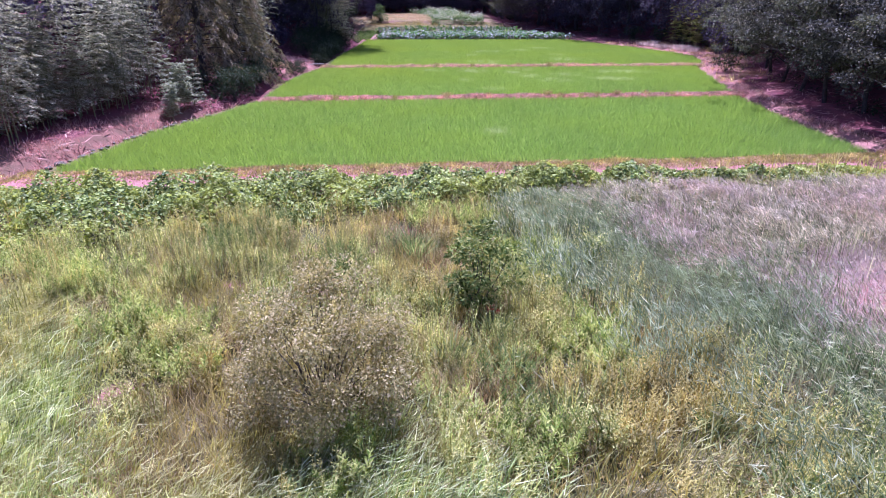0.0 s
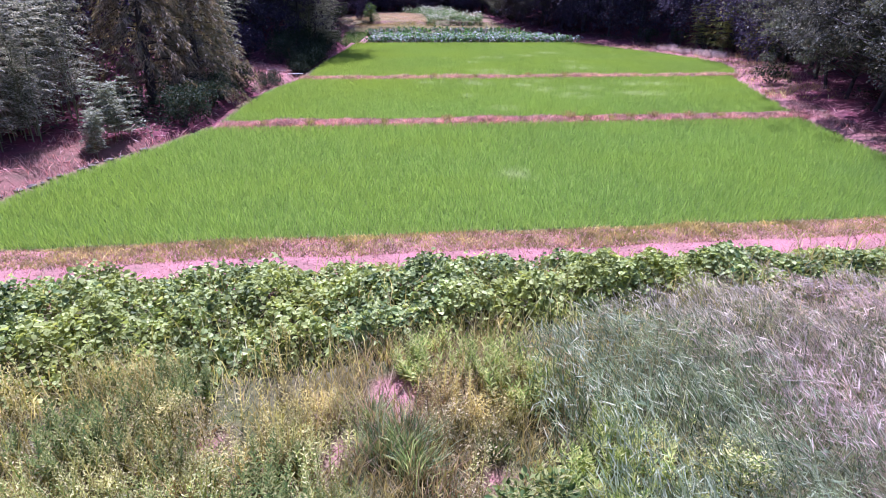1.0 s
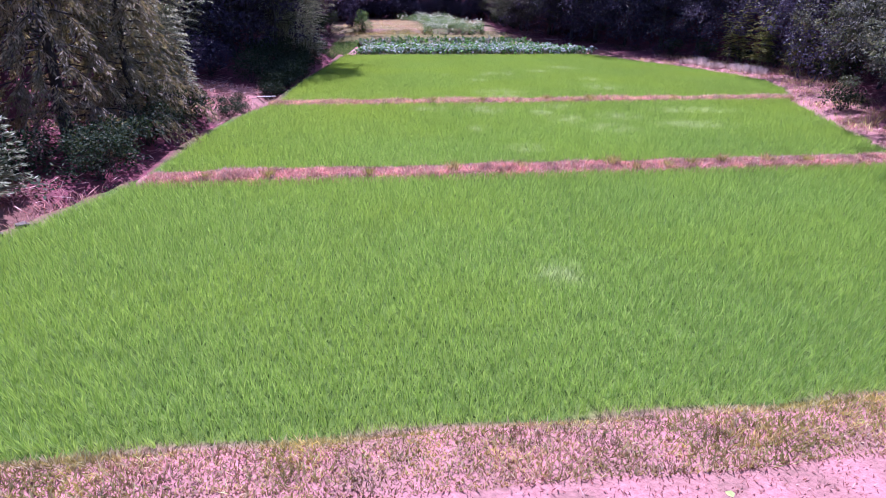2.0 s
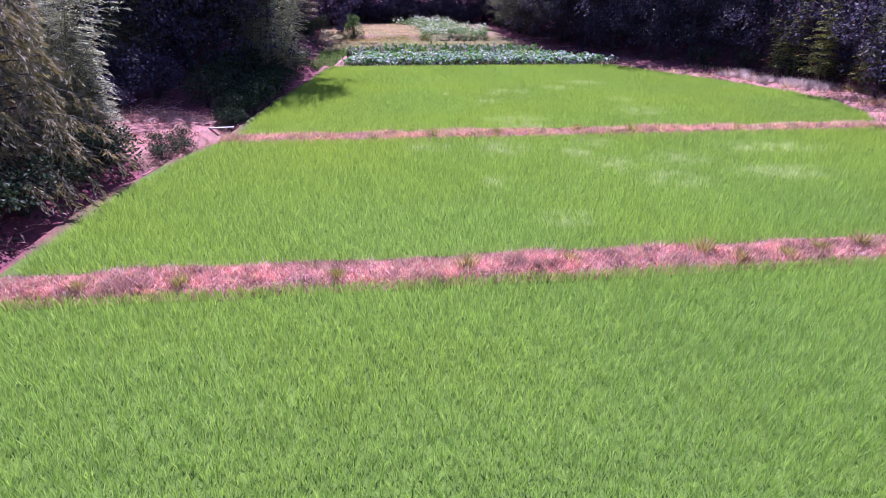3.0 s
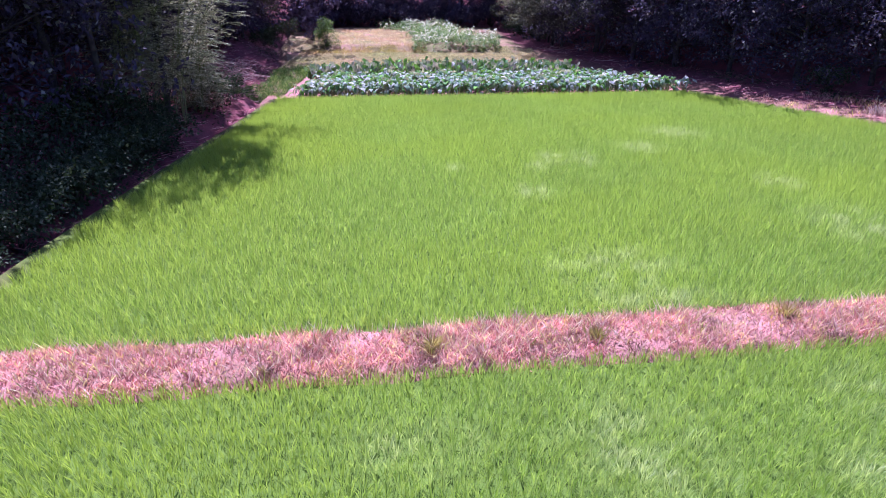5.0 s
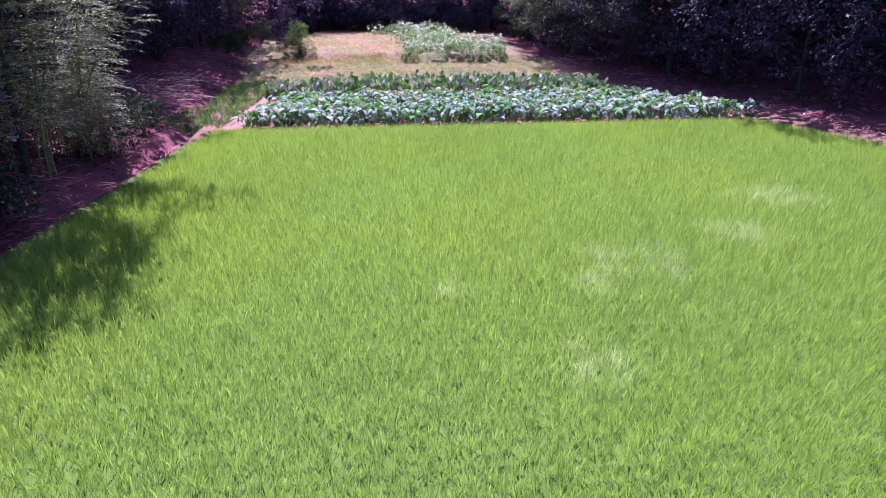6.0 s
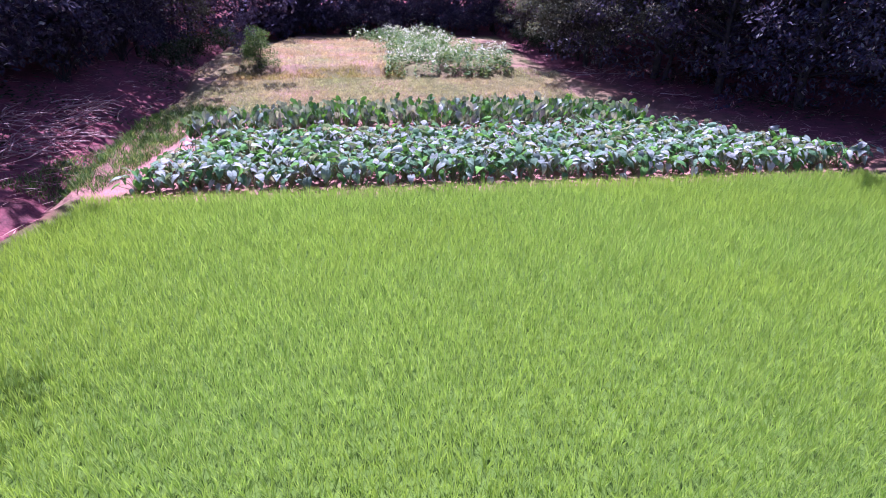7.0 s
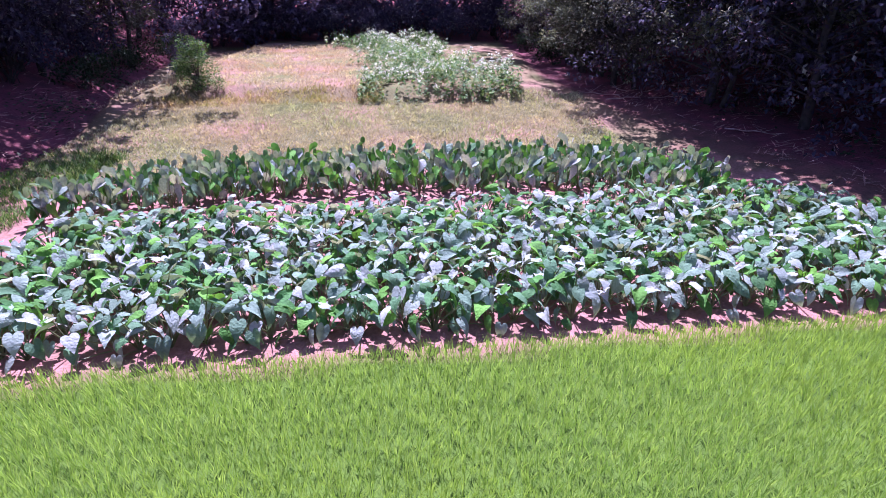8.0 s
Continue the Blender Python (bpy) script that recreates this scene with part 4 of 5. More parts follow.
# centre, half width, half depth, number and kind of each patch
for _cx, _cy, _wx, _wy, _count, _kind in ((-4.9, 12.6, 1.3, 0.5, 9, 1), (-4.2, 13.6, 0.8, 0.4, 4, 1), (0.2, 14.2, 0.8, 0.6, 6, 0), (1.9, 12.4, 0.6, 0.9, 7, 0), (2.5, 8.6, 0.6, 0.9, 8, 0),
                                          (2.3, 10.4, 0.5, 0.8, 4, 0), (-5.0, 8.8, 0.9, 0.8, 9, 0), (-6.6, 10.6, 1.4, 0.8, 8, 0), (-1.6, 11.9, 0.9, 0.7, 5, 1), (-0.8, 8.4, 1.3, 0.9, 9, 2),
                                          (0.6, 10.9, 0.6, 0.5, 4, 2), (-3.2, 9.6, 0.9, 0.8, 5, 2), (0.1, 6.6, 1.4, 0.8, 6, 0), (-8.2, 10.8, 1.4, 0.8, 6, 0), (1.4, 7.0, 0.7, 0.8, 4, 1)):
    for _ in range(_count):
        _x, _y = _cx + _wx * rs_stand.uniform(-1, 1), _cy + _wy * rs_stand.uniform(-1, 1)
        _m = pose(_x, _y, float(land(_x, _y)) - 0.02, 0, 0, rs_stand.uniform(0, 360)) @ Matrix.Scale(rs_stand.uniform(0.7, 1.15), 4)
        if stands[_kind].matrix_basis.translation.length == 0:
            stands[_kind].matrix_basis = _m
        else:
            copy_thing(stands[_kind], _m)

# prototypes, each standing at its own place; the rest are copies
rs_place = random.Random(7)
oaks = [broad_tree(61, 9.5, 3.0, 1.5, 8000, 0.19, OAK, "dark green broadleaf tree at the wood's edge", clumps=34, tight=0.75, flat=0.5),
        broad_tree(62, 8.5, 3.3, 1.3, 8000, 0.19, OAK, "dark green broadleaf tree at the wood's edge", clumps=34, tight=0.75, flat=0.5),
        broad_tree(63, 10.5, 2.8, 1.7, 8000, 0.19, OAK, "dark green broadleaf tree at the wood's edge", clumps=34, tight=0.75, flat=0.5)]
far_oaks = [broad_tree(64, 10, 3.8, 0.4, 3300, 0.34, DEEP, "tree deep in the wood, violet shade painted in its leaves", clumps=30),
            broad_tree(65, 9, 4.0, 0.6, 3300, 0.34, DEEP, "tree deep in the wood, violet shade painted in its leaves", clumps=30)]
edge_oaks = [broad_tree(77, 9.5, 3.4, 0.9, 6600, 0.21, EDGE, "tree with low hanging boughs at the wood's edge, leaves painted shaded", clumps=34),
             broad_tree(78, 8.5, 3.6, 1.0, 6600, 0.21, EDGE, "tree with low hanging boughs at the wood's edge, leaves painted shaded", clumps=34)]
shade_oaks = [broad_tree(75, 14.0, 5.0, 7.8, 4200, 0.46, DEEP, "tall broadleaf tree added for shade, its high crown out of view", clumps=26, girth=0.1),
             broad_tree(76, 13.0, 5.3, 7.6, 4200, 0.46, DEEP, "tall broadleaf tree added for shade, its high crown out of view", clumps=26, girth=0.1)]
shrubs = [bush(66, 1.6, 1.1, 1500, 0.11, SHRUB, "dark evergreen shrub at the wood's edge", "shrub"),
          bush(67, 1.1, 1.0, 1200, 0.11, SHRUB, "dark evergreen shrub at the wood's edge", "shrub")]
bamboos = [bamboo_clump(71, 9, 7.2, 1.5, "tall pale green bamboo clump with drooping plumes", leaf=0.16, plumes=56),
           bamboo_clump(72, 9, 6.0, 1.4, "tall pale green bamboo clump with drooping plumes", leaf=0.16, plumes=56)]
young = bamboo_clump(73, 3, 2.7, 0.5, "small silvery young bamboo beside the rice", "young_bamboo", YOUNG, 0.17, 36, 0.95, limp=0.42)


def stand(protos, places, lo=0.85, hi=1.15):
    """Sets things out at places (x, y): the first of each kind itself, then copies."""
    for n, (x, y) in enumerate(places):
        ob = protos[n % len(protos)]
        m = pose(x, y, float(land(x, y)) - 0.05, 0, 0, rs_place.uniform(0, 360)) @ Matrix.Scale(rs_place.uniform(lo, hi), 4)
        if n < len(protos):
            ob.matrix_basis = m
        else:
            copy_thing(ob, m)


# left side: bamboo, cedar, shrubs and trees
stand(bamboos, [(-16.4, 22.4), (-17.0, 25.2), (-15.4, 27.4), (-18.2, 20.0), (-15.2, 30.4), (-18.4, 28.5), (-19.6, 23.5), (-16.4, 32.4), (-17.4, 34.4),
                (-13.0, 63.6), (-13.2, 41.4), (-13.4, 43.2), (-14.6, 44.2), (-16.6, 55.5), (-15.9, 53.4), (-14.6, 42.6)])
low_bamboo = bamboo_clump(79, 9, 3.6, 1.2, "low dense pale bamboo along the bank")
low_bamboo.matrix_basis = pose(-15.6, 24.0, float(land(-15.6, 24.0)))
for _n, (_x, _y) in enumerate(((-16.2, 21.4), (-17.2, 19.0), (-15.8, 26.4), (-15.6, 28.4), (-13.0, 42.4), (-10.6, 64.6))):
    put(low_bamboo, _x, _y, _n * 61, 0.85 + 0.06 * (_n % 5))
young.matrix_basis = pose(-12.5, 29.3, float(land(-12.5, 29.3)), 0, 0, 20) @ Matrix.Scale(1.05, 4)
put(young, -12.0, 29.7, 250, 0.95)
put(young, -12.4, 27.2, 140, 0.75)
put(young, -12.7, 28.2, 60, 0.6)
arching = bamboo_clump(81, 8, 8.5, 0.8, "tall pale bamboo arching out over the rice", leaf=0.16, plumes=46, reach_by=0.85, lean=3.0)
arching.matrix_basis = pose(-11.0, 62.4, float(land(-11.0, 62.4)) - 0.05)
put(arching, -11.0, 64.6, 8, 0.9)
put(arching, -11.8, 60.8, -10, 1.0)
put(arching, -11.4, 66.6, 10, 0.7)
golds = [bamboo_clump(80, 8, 6.0, 1.5, "yellow-green bamboo clump at the sunny wood's edge", mat=GOLD)]
stand(golds, [(23.4, 60.4), (24.6, 57.0), (22.8, 63.4), (25.4, 54.2)])
cedar = drooping_cedar(74, 7.5, "brownish cedar with hanging sprays at the wood's edge")
cedar.matrix_basis = pose(-12.3, 37.8, float(land(-12.3, 37.8)))
put(cedar, -13.6, 35.4, 40, 1.15)
stand(shrubs, [(-10.9, 32.2), (-13.2, 31.6), (-11.2, 33.0), (-11.2, 34.6), (-11.2, 36.2), (-11.2, 37.8), (-11.3, 39.4), (-11.3, 41.0),
               (-10.6, 59.6), (-10.5, 66.6), (-10.5, 68.2), (-12.4, 60.0), (-12.6, 66.6), (-14.5, 92), (-14.8, 96), (-15.8, 100), (-15, 104),
               (19.4, 43.6), (24.5, 52), (25.2, 56), (24.6, 60), (23.6, 63.6), (22.4, 67), (20.4, 70), (9.6, 97.5), (8.8, 101), (9.0, 105), (8.4, 109)])
for _n in range(16):
    put(shrubs[_n % 2], -9.6 - 0.12 * (_n % 3) - 0.02 * _n, 48.0 + 0.72 * _n, _n * 83, (0.62 if _n < 4 else 0.85) + 0.07 * (_n % 4))
for _n, (_x, _y) in enumerate(((-11.3, 50.6), (-11.5, 53.0), (-11.6, 55.4), (-11.5, 57.6))):
    put(shrubs[0], _x, _y, _n * 61, 1.05 + 0.08 * _n)
for _n, (_x, _y) in enumerate(((-10.3, 44.6), (-10.0, 43.8), (-10.5, 43.2), (-10.2, 42.6))):
    put(shrubs[1], _x, _y, _n * 47, 0.42 + 0.04 * _n)
grey_shrub = bush(70, 1.9, 1.2, 2600, 0.12, EDGE, "grey-leaved shrub at the edge of the clearing", "shrub")
grey_shrub.matrix_basis = pose(-13.6, 50.8, float(land(-13.6, 50.8)))
put(grey_shrub, -14.6, 49.2, 80, 1.1)
put(grey_shrub, -14.2, 47.0, 200, 0.8)
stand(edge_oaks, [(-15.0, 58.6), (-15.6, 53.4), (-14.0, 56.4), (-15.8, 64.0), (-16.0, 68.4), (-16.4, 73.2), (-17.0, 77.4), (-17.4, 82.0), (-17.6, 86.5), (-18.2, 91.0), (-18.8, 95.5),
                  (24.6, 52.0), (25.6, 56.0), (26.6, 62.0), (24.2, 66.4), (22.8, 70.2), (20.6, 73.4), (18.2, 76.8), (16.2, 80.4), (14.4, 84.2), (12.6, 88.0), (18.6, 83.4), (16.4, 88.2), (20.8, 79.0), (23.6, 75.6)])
stand(oaks, [(-19.5, 63.0), (-20.0, 69.0), (-20.5, 80.0), (-18.2, 100.0), (-19.0, 105.0), (-19.5, 110), (-18.6, 38.5), (-18.5, 33),
             # right side
             (23.4, 20.0), (23.2, 23.6), (23.0, 27.4), (23.2, 31.2), (23.6, 35.0), (24.2, 38.6), (25.4, 42.4), (26.4, 46.4),
             (10.0, 92.6), (9.6, 97.0), (9.8, 101.5), (10.4, 105.0), (10.6, 110), (9.5, 114.5)])
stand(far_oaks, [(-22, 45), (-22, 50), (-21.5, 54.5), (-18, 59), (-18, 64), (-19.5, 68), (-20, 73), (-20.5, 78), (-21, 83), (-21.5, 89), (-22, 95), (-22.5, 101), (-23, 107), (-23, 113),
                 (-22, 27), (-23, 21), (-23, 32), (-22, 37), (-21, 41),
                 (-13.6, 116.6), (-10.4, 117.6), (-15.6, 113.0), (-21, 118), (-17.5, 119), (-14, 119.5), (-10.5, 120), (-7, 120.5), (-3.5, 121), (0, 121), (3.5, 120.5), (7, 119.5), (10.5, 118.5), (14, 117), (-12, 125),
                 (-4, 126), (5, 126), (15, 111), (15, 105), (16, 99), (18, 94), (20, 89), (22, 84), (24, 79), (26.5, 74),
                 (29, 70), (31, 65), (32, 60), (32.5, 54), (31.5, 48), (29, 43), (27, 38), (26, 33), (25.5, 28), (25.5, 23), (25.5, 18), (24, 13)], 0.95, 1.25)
# tall trees added so that their high, unseen crowns shade the field's margins
stand(shade_oaks, [(-13.6, 59.4), (-16.4, 61.0), (-17.6, 73.0), (-17.2, 76.6), (-17.6, 82.0), (-16.4, 88.0), (-16.2, 92), (-17, 98), (-17.6, 104), (-20, 50),                    (30, 50), (30, 57), (29, 63.5), (28.0, 69.2), (25.5, 75.0), (21.5, 80.5), (18.0, 84.5), (17.2, 89.6), (14.6, 101.0), (10.8, 107),
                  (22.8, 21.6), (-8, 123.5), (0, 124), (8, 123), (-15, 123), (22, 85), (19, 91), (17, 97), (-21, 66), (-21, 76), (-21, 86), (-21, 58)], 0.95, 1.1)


bough_oak = broad_tree(82, 8.0, 3.4, 2.0, 17000, 0.14, OAK, "broadleaf tree whose low boughs overhang the leaf litter", clumps=44, girth=0.12, tight=0.66, flat=0.45)
bough_oak.matrix_basis = pose(19.6, 22.4, float(land(19.6, 22.4)), 0, 0, 10)
for _n, (_x, _y) in enumerate(((19.3, 25.4), (19.5, 28.6), (19.4, 31.6), (19.9, 34.8), (20.5, 38.0), (21.3, 41.2), (22.7, 44.6), (24.4, 48.4), (22.6, 30.0), (22.8, 36.4),
                               (10.6, 91.4), (12.9, 87.4), (10.2, 95.4), (11.6, 99.0))):
    put(bough_oak, _x, _y, _n * 97, 0.92 + 0.06 * (_n % 4))
put(arching, -13.2, 42.0, -5, 0.85)
# more added crowns, out of view, for the shade on rice and litter
put(shade_oaks[0], -11.6, 58.8, 40, 0.8)
put(shade_oaks[1], -11.1, 62.5, 120, 0.74)
put(shade_oaks[0], 15.6, 87.6, 75, 1.0)
put(shade_oaks[1], 16.8, 83.0, 160, 1.0)
for _n in range(13):
    put(grey_shrub, -15.0 + 2.0 * _n, 114.6 + 0.9 * (_n % 3), _n * 77, 1.25 + 0.2 * (_n % 3))
    put(grey_shrub, -14.6 - 0.15 * _n - 0.8 * (_n % 3), 69.5 + 2.2 * _n, _n * 101, 1.3 + 0.2 * (_n % 4))


def undergrowth():
    """Low leaves, fern and bramble on the shaded slopes beside the fields."""
    rs = np.random.RandomState(77)
    n = 60000
    y = rs.uniform(18, 118, n)
    d = np.abs(rs.normal(0, 3.2, n)) + 1.0
    west = rs.uniform(0, 1, n) < 0.6
    x = np.where(west, left_edge(y) - d, right_edge(y) + d + 2.2)
    thick = wobble(x * 0.9, y * 0.7) + rs.normal(0, 0.35, n) + np.where(west, 0.1 - 0.5 * step(50, 66, y), -0.35)
    k = (thick > 0.0) & ~(west & (y > 41.5) & (y < 57) & (d < 5)) & ~(west & (y < 30) & (d < 4)) & ~(~west & (y > 42) & (y < 60) & (d < 3.5))
    x, y, thick = x[k], y[k], thick[k]
    n = len(x)
    z = land(x, y) + rs.uniform(0.02, 0.45, n) * np.clip(thick + 0.3, 0.2, 1.2)
    a = rs.uniform(0, 6.28, n)
    l = rs.uniform(0.10, 0.24, n)
    up = unit(np.stack([rs.normal(0, 0.4, n), rs.normal(0, 0.4, n), np.ones(n)], 1))
    stuff("undergrowth", lances(np.stack([x, y, z], 1), np.stack([np.cos(a), np.sin(a), rs.normal(0, 0.3, n)], 1), l, l * 0.45, up), SHRUB,
          "low dark fern and bramble under the trees", "undergrowth")


undergrowth()


def litter_twigs():
    """Fallen culms, twigs and dead leaves on the margins."""
    rs = np.random.RandomState(78)
    n = 14000
    y = rs.uniform(16, 92, n)
    d = rs.uniform(0.5, 6.0, n)
    west = rs.uniform(0, 1, n) < 0.55
    x = np.where(west, left_edge(y) - d, right_edge(y) + d)
    k = wobble(x * 1.4, y * 1.4) + rs.normal(0, 0.4, n) > 0.0
    x, y = x[k], y[k]
    n = len(x)
    a = rs.normal(0.4, 0.9, n)
    l = rs.uniform(0.15, 0.7, n)
    way = np.stack([np.cos(a), np.sin(a), rs.normal(0.08, 0.12, n)], 1)
    base = np.stack([x, y, land(x, y) + rs.uniform(0.02, 0.12, n)], 1)
    stuff("fallen_twigs", lances(base, way, l, l * 0.06 + 0.012, np.tile([[0, 0, 1.0]], (n, 1))), STRAW,
          "fallen pale twigs and dead leaves on the margins", "twigs")


litter_twigs()

# shrubs by the far dry field
cone_shrub = bush(68, 2.2, 1.1, 6500, 0.075, FAR_WEED, "rounded green shrub beside the dry field", "shrub", low=0.06, taper=0.55, clumps=34)
cone_shrub.matrix_basis = pose(-9.2, 91.6, float(land(-9.2, 91.6)))
dark_shrub = bush(69, 2.9, 0.75, 2600, 0.11, DEEP, "dark purple-green shrub beside the dry field", "shrub", low=0.05, clumps=30)
dark_shrub.matrix_basis = pose(-10.9, 95.0, float(land(-10.9, 95.0)))


# ---- far grass and weeds ----
dry_grass("verge_grass", 84, 17000, -10.9, -8.5, 71.5, 84.0, 0.1, 0.35, None, FAR_WEED, "soft green grass along the shaded verge", width=(0.015, 0.03))
dry_grass("hay_grass", 81, 60000, -11, 8, 81.6, 90.5, 0.04, 0.15, None, HAY_GREEN, "pale olive mown grass beyond the taro", width=(0.02, 0.04), clump=False)
dry_grass("step_grass", 85, 5000, -11.0, -0.8, 90.2, 92.0, 0.10, 0.3, None, TAN, "olive grass on the low step of the field", width=(0.02, 0.04))
dry_grass("dry_field_grass", 82, 26000, -13.5, -1.0, 91.5, 112, 0.05, 0.18, None, HAY, "pale pinkish dry grass of the far field", width=(0.03, 0.06))


def far_weeds():
    rs = np.random.RandomState(83)
    poly = [(-1.8, 89.8), (5.2, 90.2), (5.6, 95), (2.5, 101), (1.5, 117), (-6.5, 114.5), (-3.2, 104), (-1.6, 97)]
    x, y = rs.uniform(-8, 7, 9000), rs.uniform(89, 118, 9000)
    rag = 0.9 * wobble(x * 1.3, y * 1.1) + rs.normal(0, 0.3, 9000)
    k = inside(poly, x + rag * 0.6, y + rag) & (wobble(x * 1.2, y * 0.7) + rs.normal(0, 0.3, 9000) > -0.3)
    x, y = x[k], y[k]
    m, per = len(x), 9
    front = (1 - step(91.5, 93.0, y)) * step(-1.2, 0.0, x)
    h = rs.uniform(0.2, 0.85, m) * (1 + 0.6 * wobble(x * 1.4, y * 1.1) + 0.4 * front)
    t = np.tile(np.linspace(0.15, 1.0, per), m)
    X, Y, H = np.repeat(x, per), np.repeat(y, per), np.repeat(h, per)
    a = rs.uniform(0, 6.28, m * per)
    base = np.stack([X, Y, land(X, Y) + H * t], 1)
    l = rs.uniform(0.14, 0.28, m * per)
    geo = lances(base, np.stack([np.cos(a), np.sin(a), rs.normal(0.3, 0.4, m * per)], 1), l, l * 0.4, np.tile([[0, 0, 1.0]], (m * per, 1)))
    stuff("tall_weeds", geo, FAR_WEED, "tall green weeds on the far plot", "weeds")
    pick = rs.uniform(0, 1, m) < 0.04 + 0.75 * (wobble(x * 0.8, y * 0.9) > 0.12) * (1 - 0.8 * front)
    X, Y, H = (np.repeat(v[pick], 6) for v in (x, y, h))
    n = len(X)
    a = rs.uniform(0, 6.28, n)
    base = np.stack([X + rs.normal(0, 0.07, n), Y + rs.normal(0, 0.07, n), land(X, Y) + H * rs.uniform(0.9, 1.1, n)], 1)
    stuff("weed_flower_heads", lances(base, np.stack([np.cos(a), np.sin(a), rs.normal(0.8, 0.4, n)], 1), np.full(n, 0.13), np.full(n, 0.08), np.tile([[0, 0, 1.0]], (n, 1))),
          WHITE_WEED, "whitish flower heads of the tall weeds", "flowers")


far_weeds()


# ---- taro ----
def taro_leaf(seed, folded):
    """An arrow-heart leaf, its stalk joint at the origin, tip along +x, creased, cupped and wavy at the rim."""
    rs = np.random.RandomState(seed)
    rim = np.array([[-0.05, 0.0], [-0.13, 0.04], [-0.15, 0.09], [-0.11, 0.145], [-0.02, 0.17], [0.08, 0.16], [0.18, 0.12], [0.27, 0.062], [0.36, 0.0]])
    rim[1:8, 1] *= rs.uniform(0.8, 1.15)
    spine = np.linspace(-0.05, 0.36, 9) * np.array([1, 0, 0, 0.2, 0.45, 0.65, 0.8, 0.92, 1])
    cup, bow, wave = (rs.uniform(0.5, 1.3) if folded else rs.uniform(-0.4, 0.7)), rs.uniform(0.5, 2.2), rs.uniform(0.008, 0.02)

    def lift(x, y, edge):
        return cup * np.abs(y) - bow * np.maximum(0, x) ** 2 - 0.9 * y * y + edge * wave * np.sin(23 * x + 31 * np.abs(y) + seed)

    rows = []
    for side in (-1, 1):
        for part_way in (0.5, 1.0):
            x, y = spine + (rim[:, 0] - spine) * part_way, rim[:, 1] * part_way * side
            rows.append(np.stack([x, y, lift(x, y, part_way) + (0.006 if side > 0 else 0) * part_way], 1))
    mid = np.stack([spine, 0 * spine, lift(spine, 0 * spine, 0) - 0.006], 1)
    lines = [rows[1], rows[0], mid, rows[2], rows[3]]
    k, m = np.arange(8)[:, None], 9
    quads = np.concatenate([np.concatenate([n * m + k, n * m + k + 1, (n + 1) * m + k + 1, (n + 1) * m + k], 1) for n in range(4)])
    return np.concatenate(lines), quads, np.zeros((0, 3), int)


def taro_pose(rs, reach, height, a, tip_down, roll):
    return Matrix.Translation((math.cos(a) * reach, math.sin(a) * reach, height)) @ Matrix.Rotation(a, 4, "Z") @ Matrix.Rotation(radians(tip_down), 4, "Y") \
        @ Matrix.Rotation(rs.normal(0, roll), 4, "X") @ Matrix.Scale(rs.uniform(0.52, 0.78), 4)


def leaf_on_stalk(rs, ob, a, h, reach, tip_down, size, folded=False):
    """One taro leaf with its stalk from the crown of the root."""
    m = taro_pose(rs, reach, h, a, tip_down, 0.9 if folded else 0.38) @ Matrix.Scale(size, 4)
    v, q, t = taro_leaf(rs.randint(14), folded)
    v = v @ np.array(m.to_3x3()).T + np.array(m.translation)
    u = np.linspace(0, 1, 3)[:, None]
    sv, sq, st = tube(np.array([[math.cos(a) * reach, math.sin(a) * reach, 0]]) * u ** 1.6 + np.array([[0, 0, h]]) * u, np.linspace(0.016, 0.008, 3), 4)
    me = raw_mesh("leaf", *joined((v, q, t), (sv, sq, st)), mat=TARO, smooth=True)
    me.materials.append(STALK)
    me.polygons.foreach_set("material_index", np.r_[np.zeros(len(q)), np.ones(len(sq))].astype(np.int32))
    part("leaf", me, None, ob)


def taro_plant(seed, height):
    """A plant of fifteen leaves, each with its stalk up from the crown of the root."""
    rs = np.random.RandomState(seed)
    ob = tagged(new("taro_plant"), "taro plant with large waxy blue-green leaves, sky sheen painted grey", "taro plant", "taro plants in the patch")
    for n in range(15):
        a = n * 2.4 + rs.normal(0, 0.4)
        f = (n + rs.uniform(0, 1)) / 15
        h, reach = height * (0.14 + 0.86 * f ** 0.55) * rs.uniform(0.92, 1.04), 0.06 + 0.36 * (1 - f) * rs.uniform(0.6, 1.1) + rs.uniform(0, 0.28)
        leaf_on_stalk(rs, ob, a, h, reach, rs.normal(5 + 38 * (1 - f) ** 1.4, 21), 1.0)
    return ob


def old_taro(seed):
    """A taller, thinner plant of seven leaves, most of them hanging."""
    rs = np.random.RandomState(seed)
    ob = tagged(new("upright_taro_plant"), "older upright taro plant with hanging leaves", "taro plant", "older taro plants behind the patch")
    for n in range(7):
        leaf_on_stalk(rs, ob, n * 2.4 + rs.normal(0, 0.4), 0.22 + 0.68 * ((n + rs.uniform(0, 1)) / 7) ** 0.8, rs.uniform(0.05, 0.24), rs.uniform(10, 105), 1.05, True)
    return ob


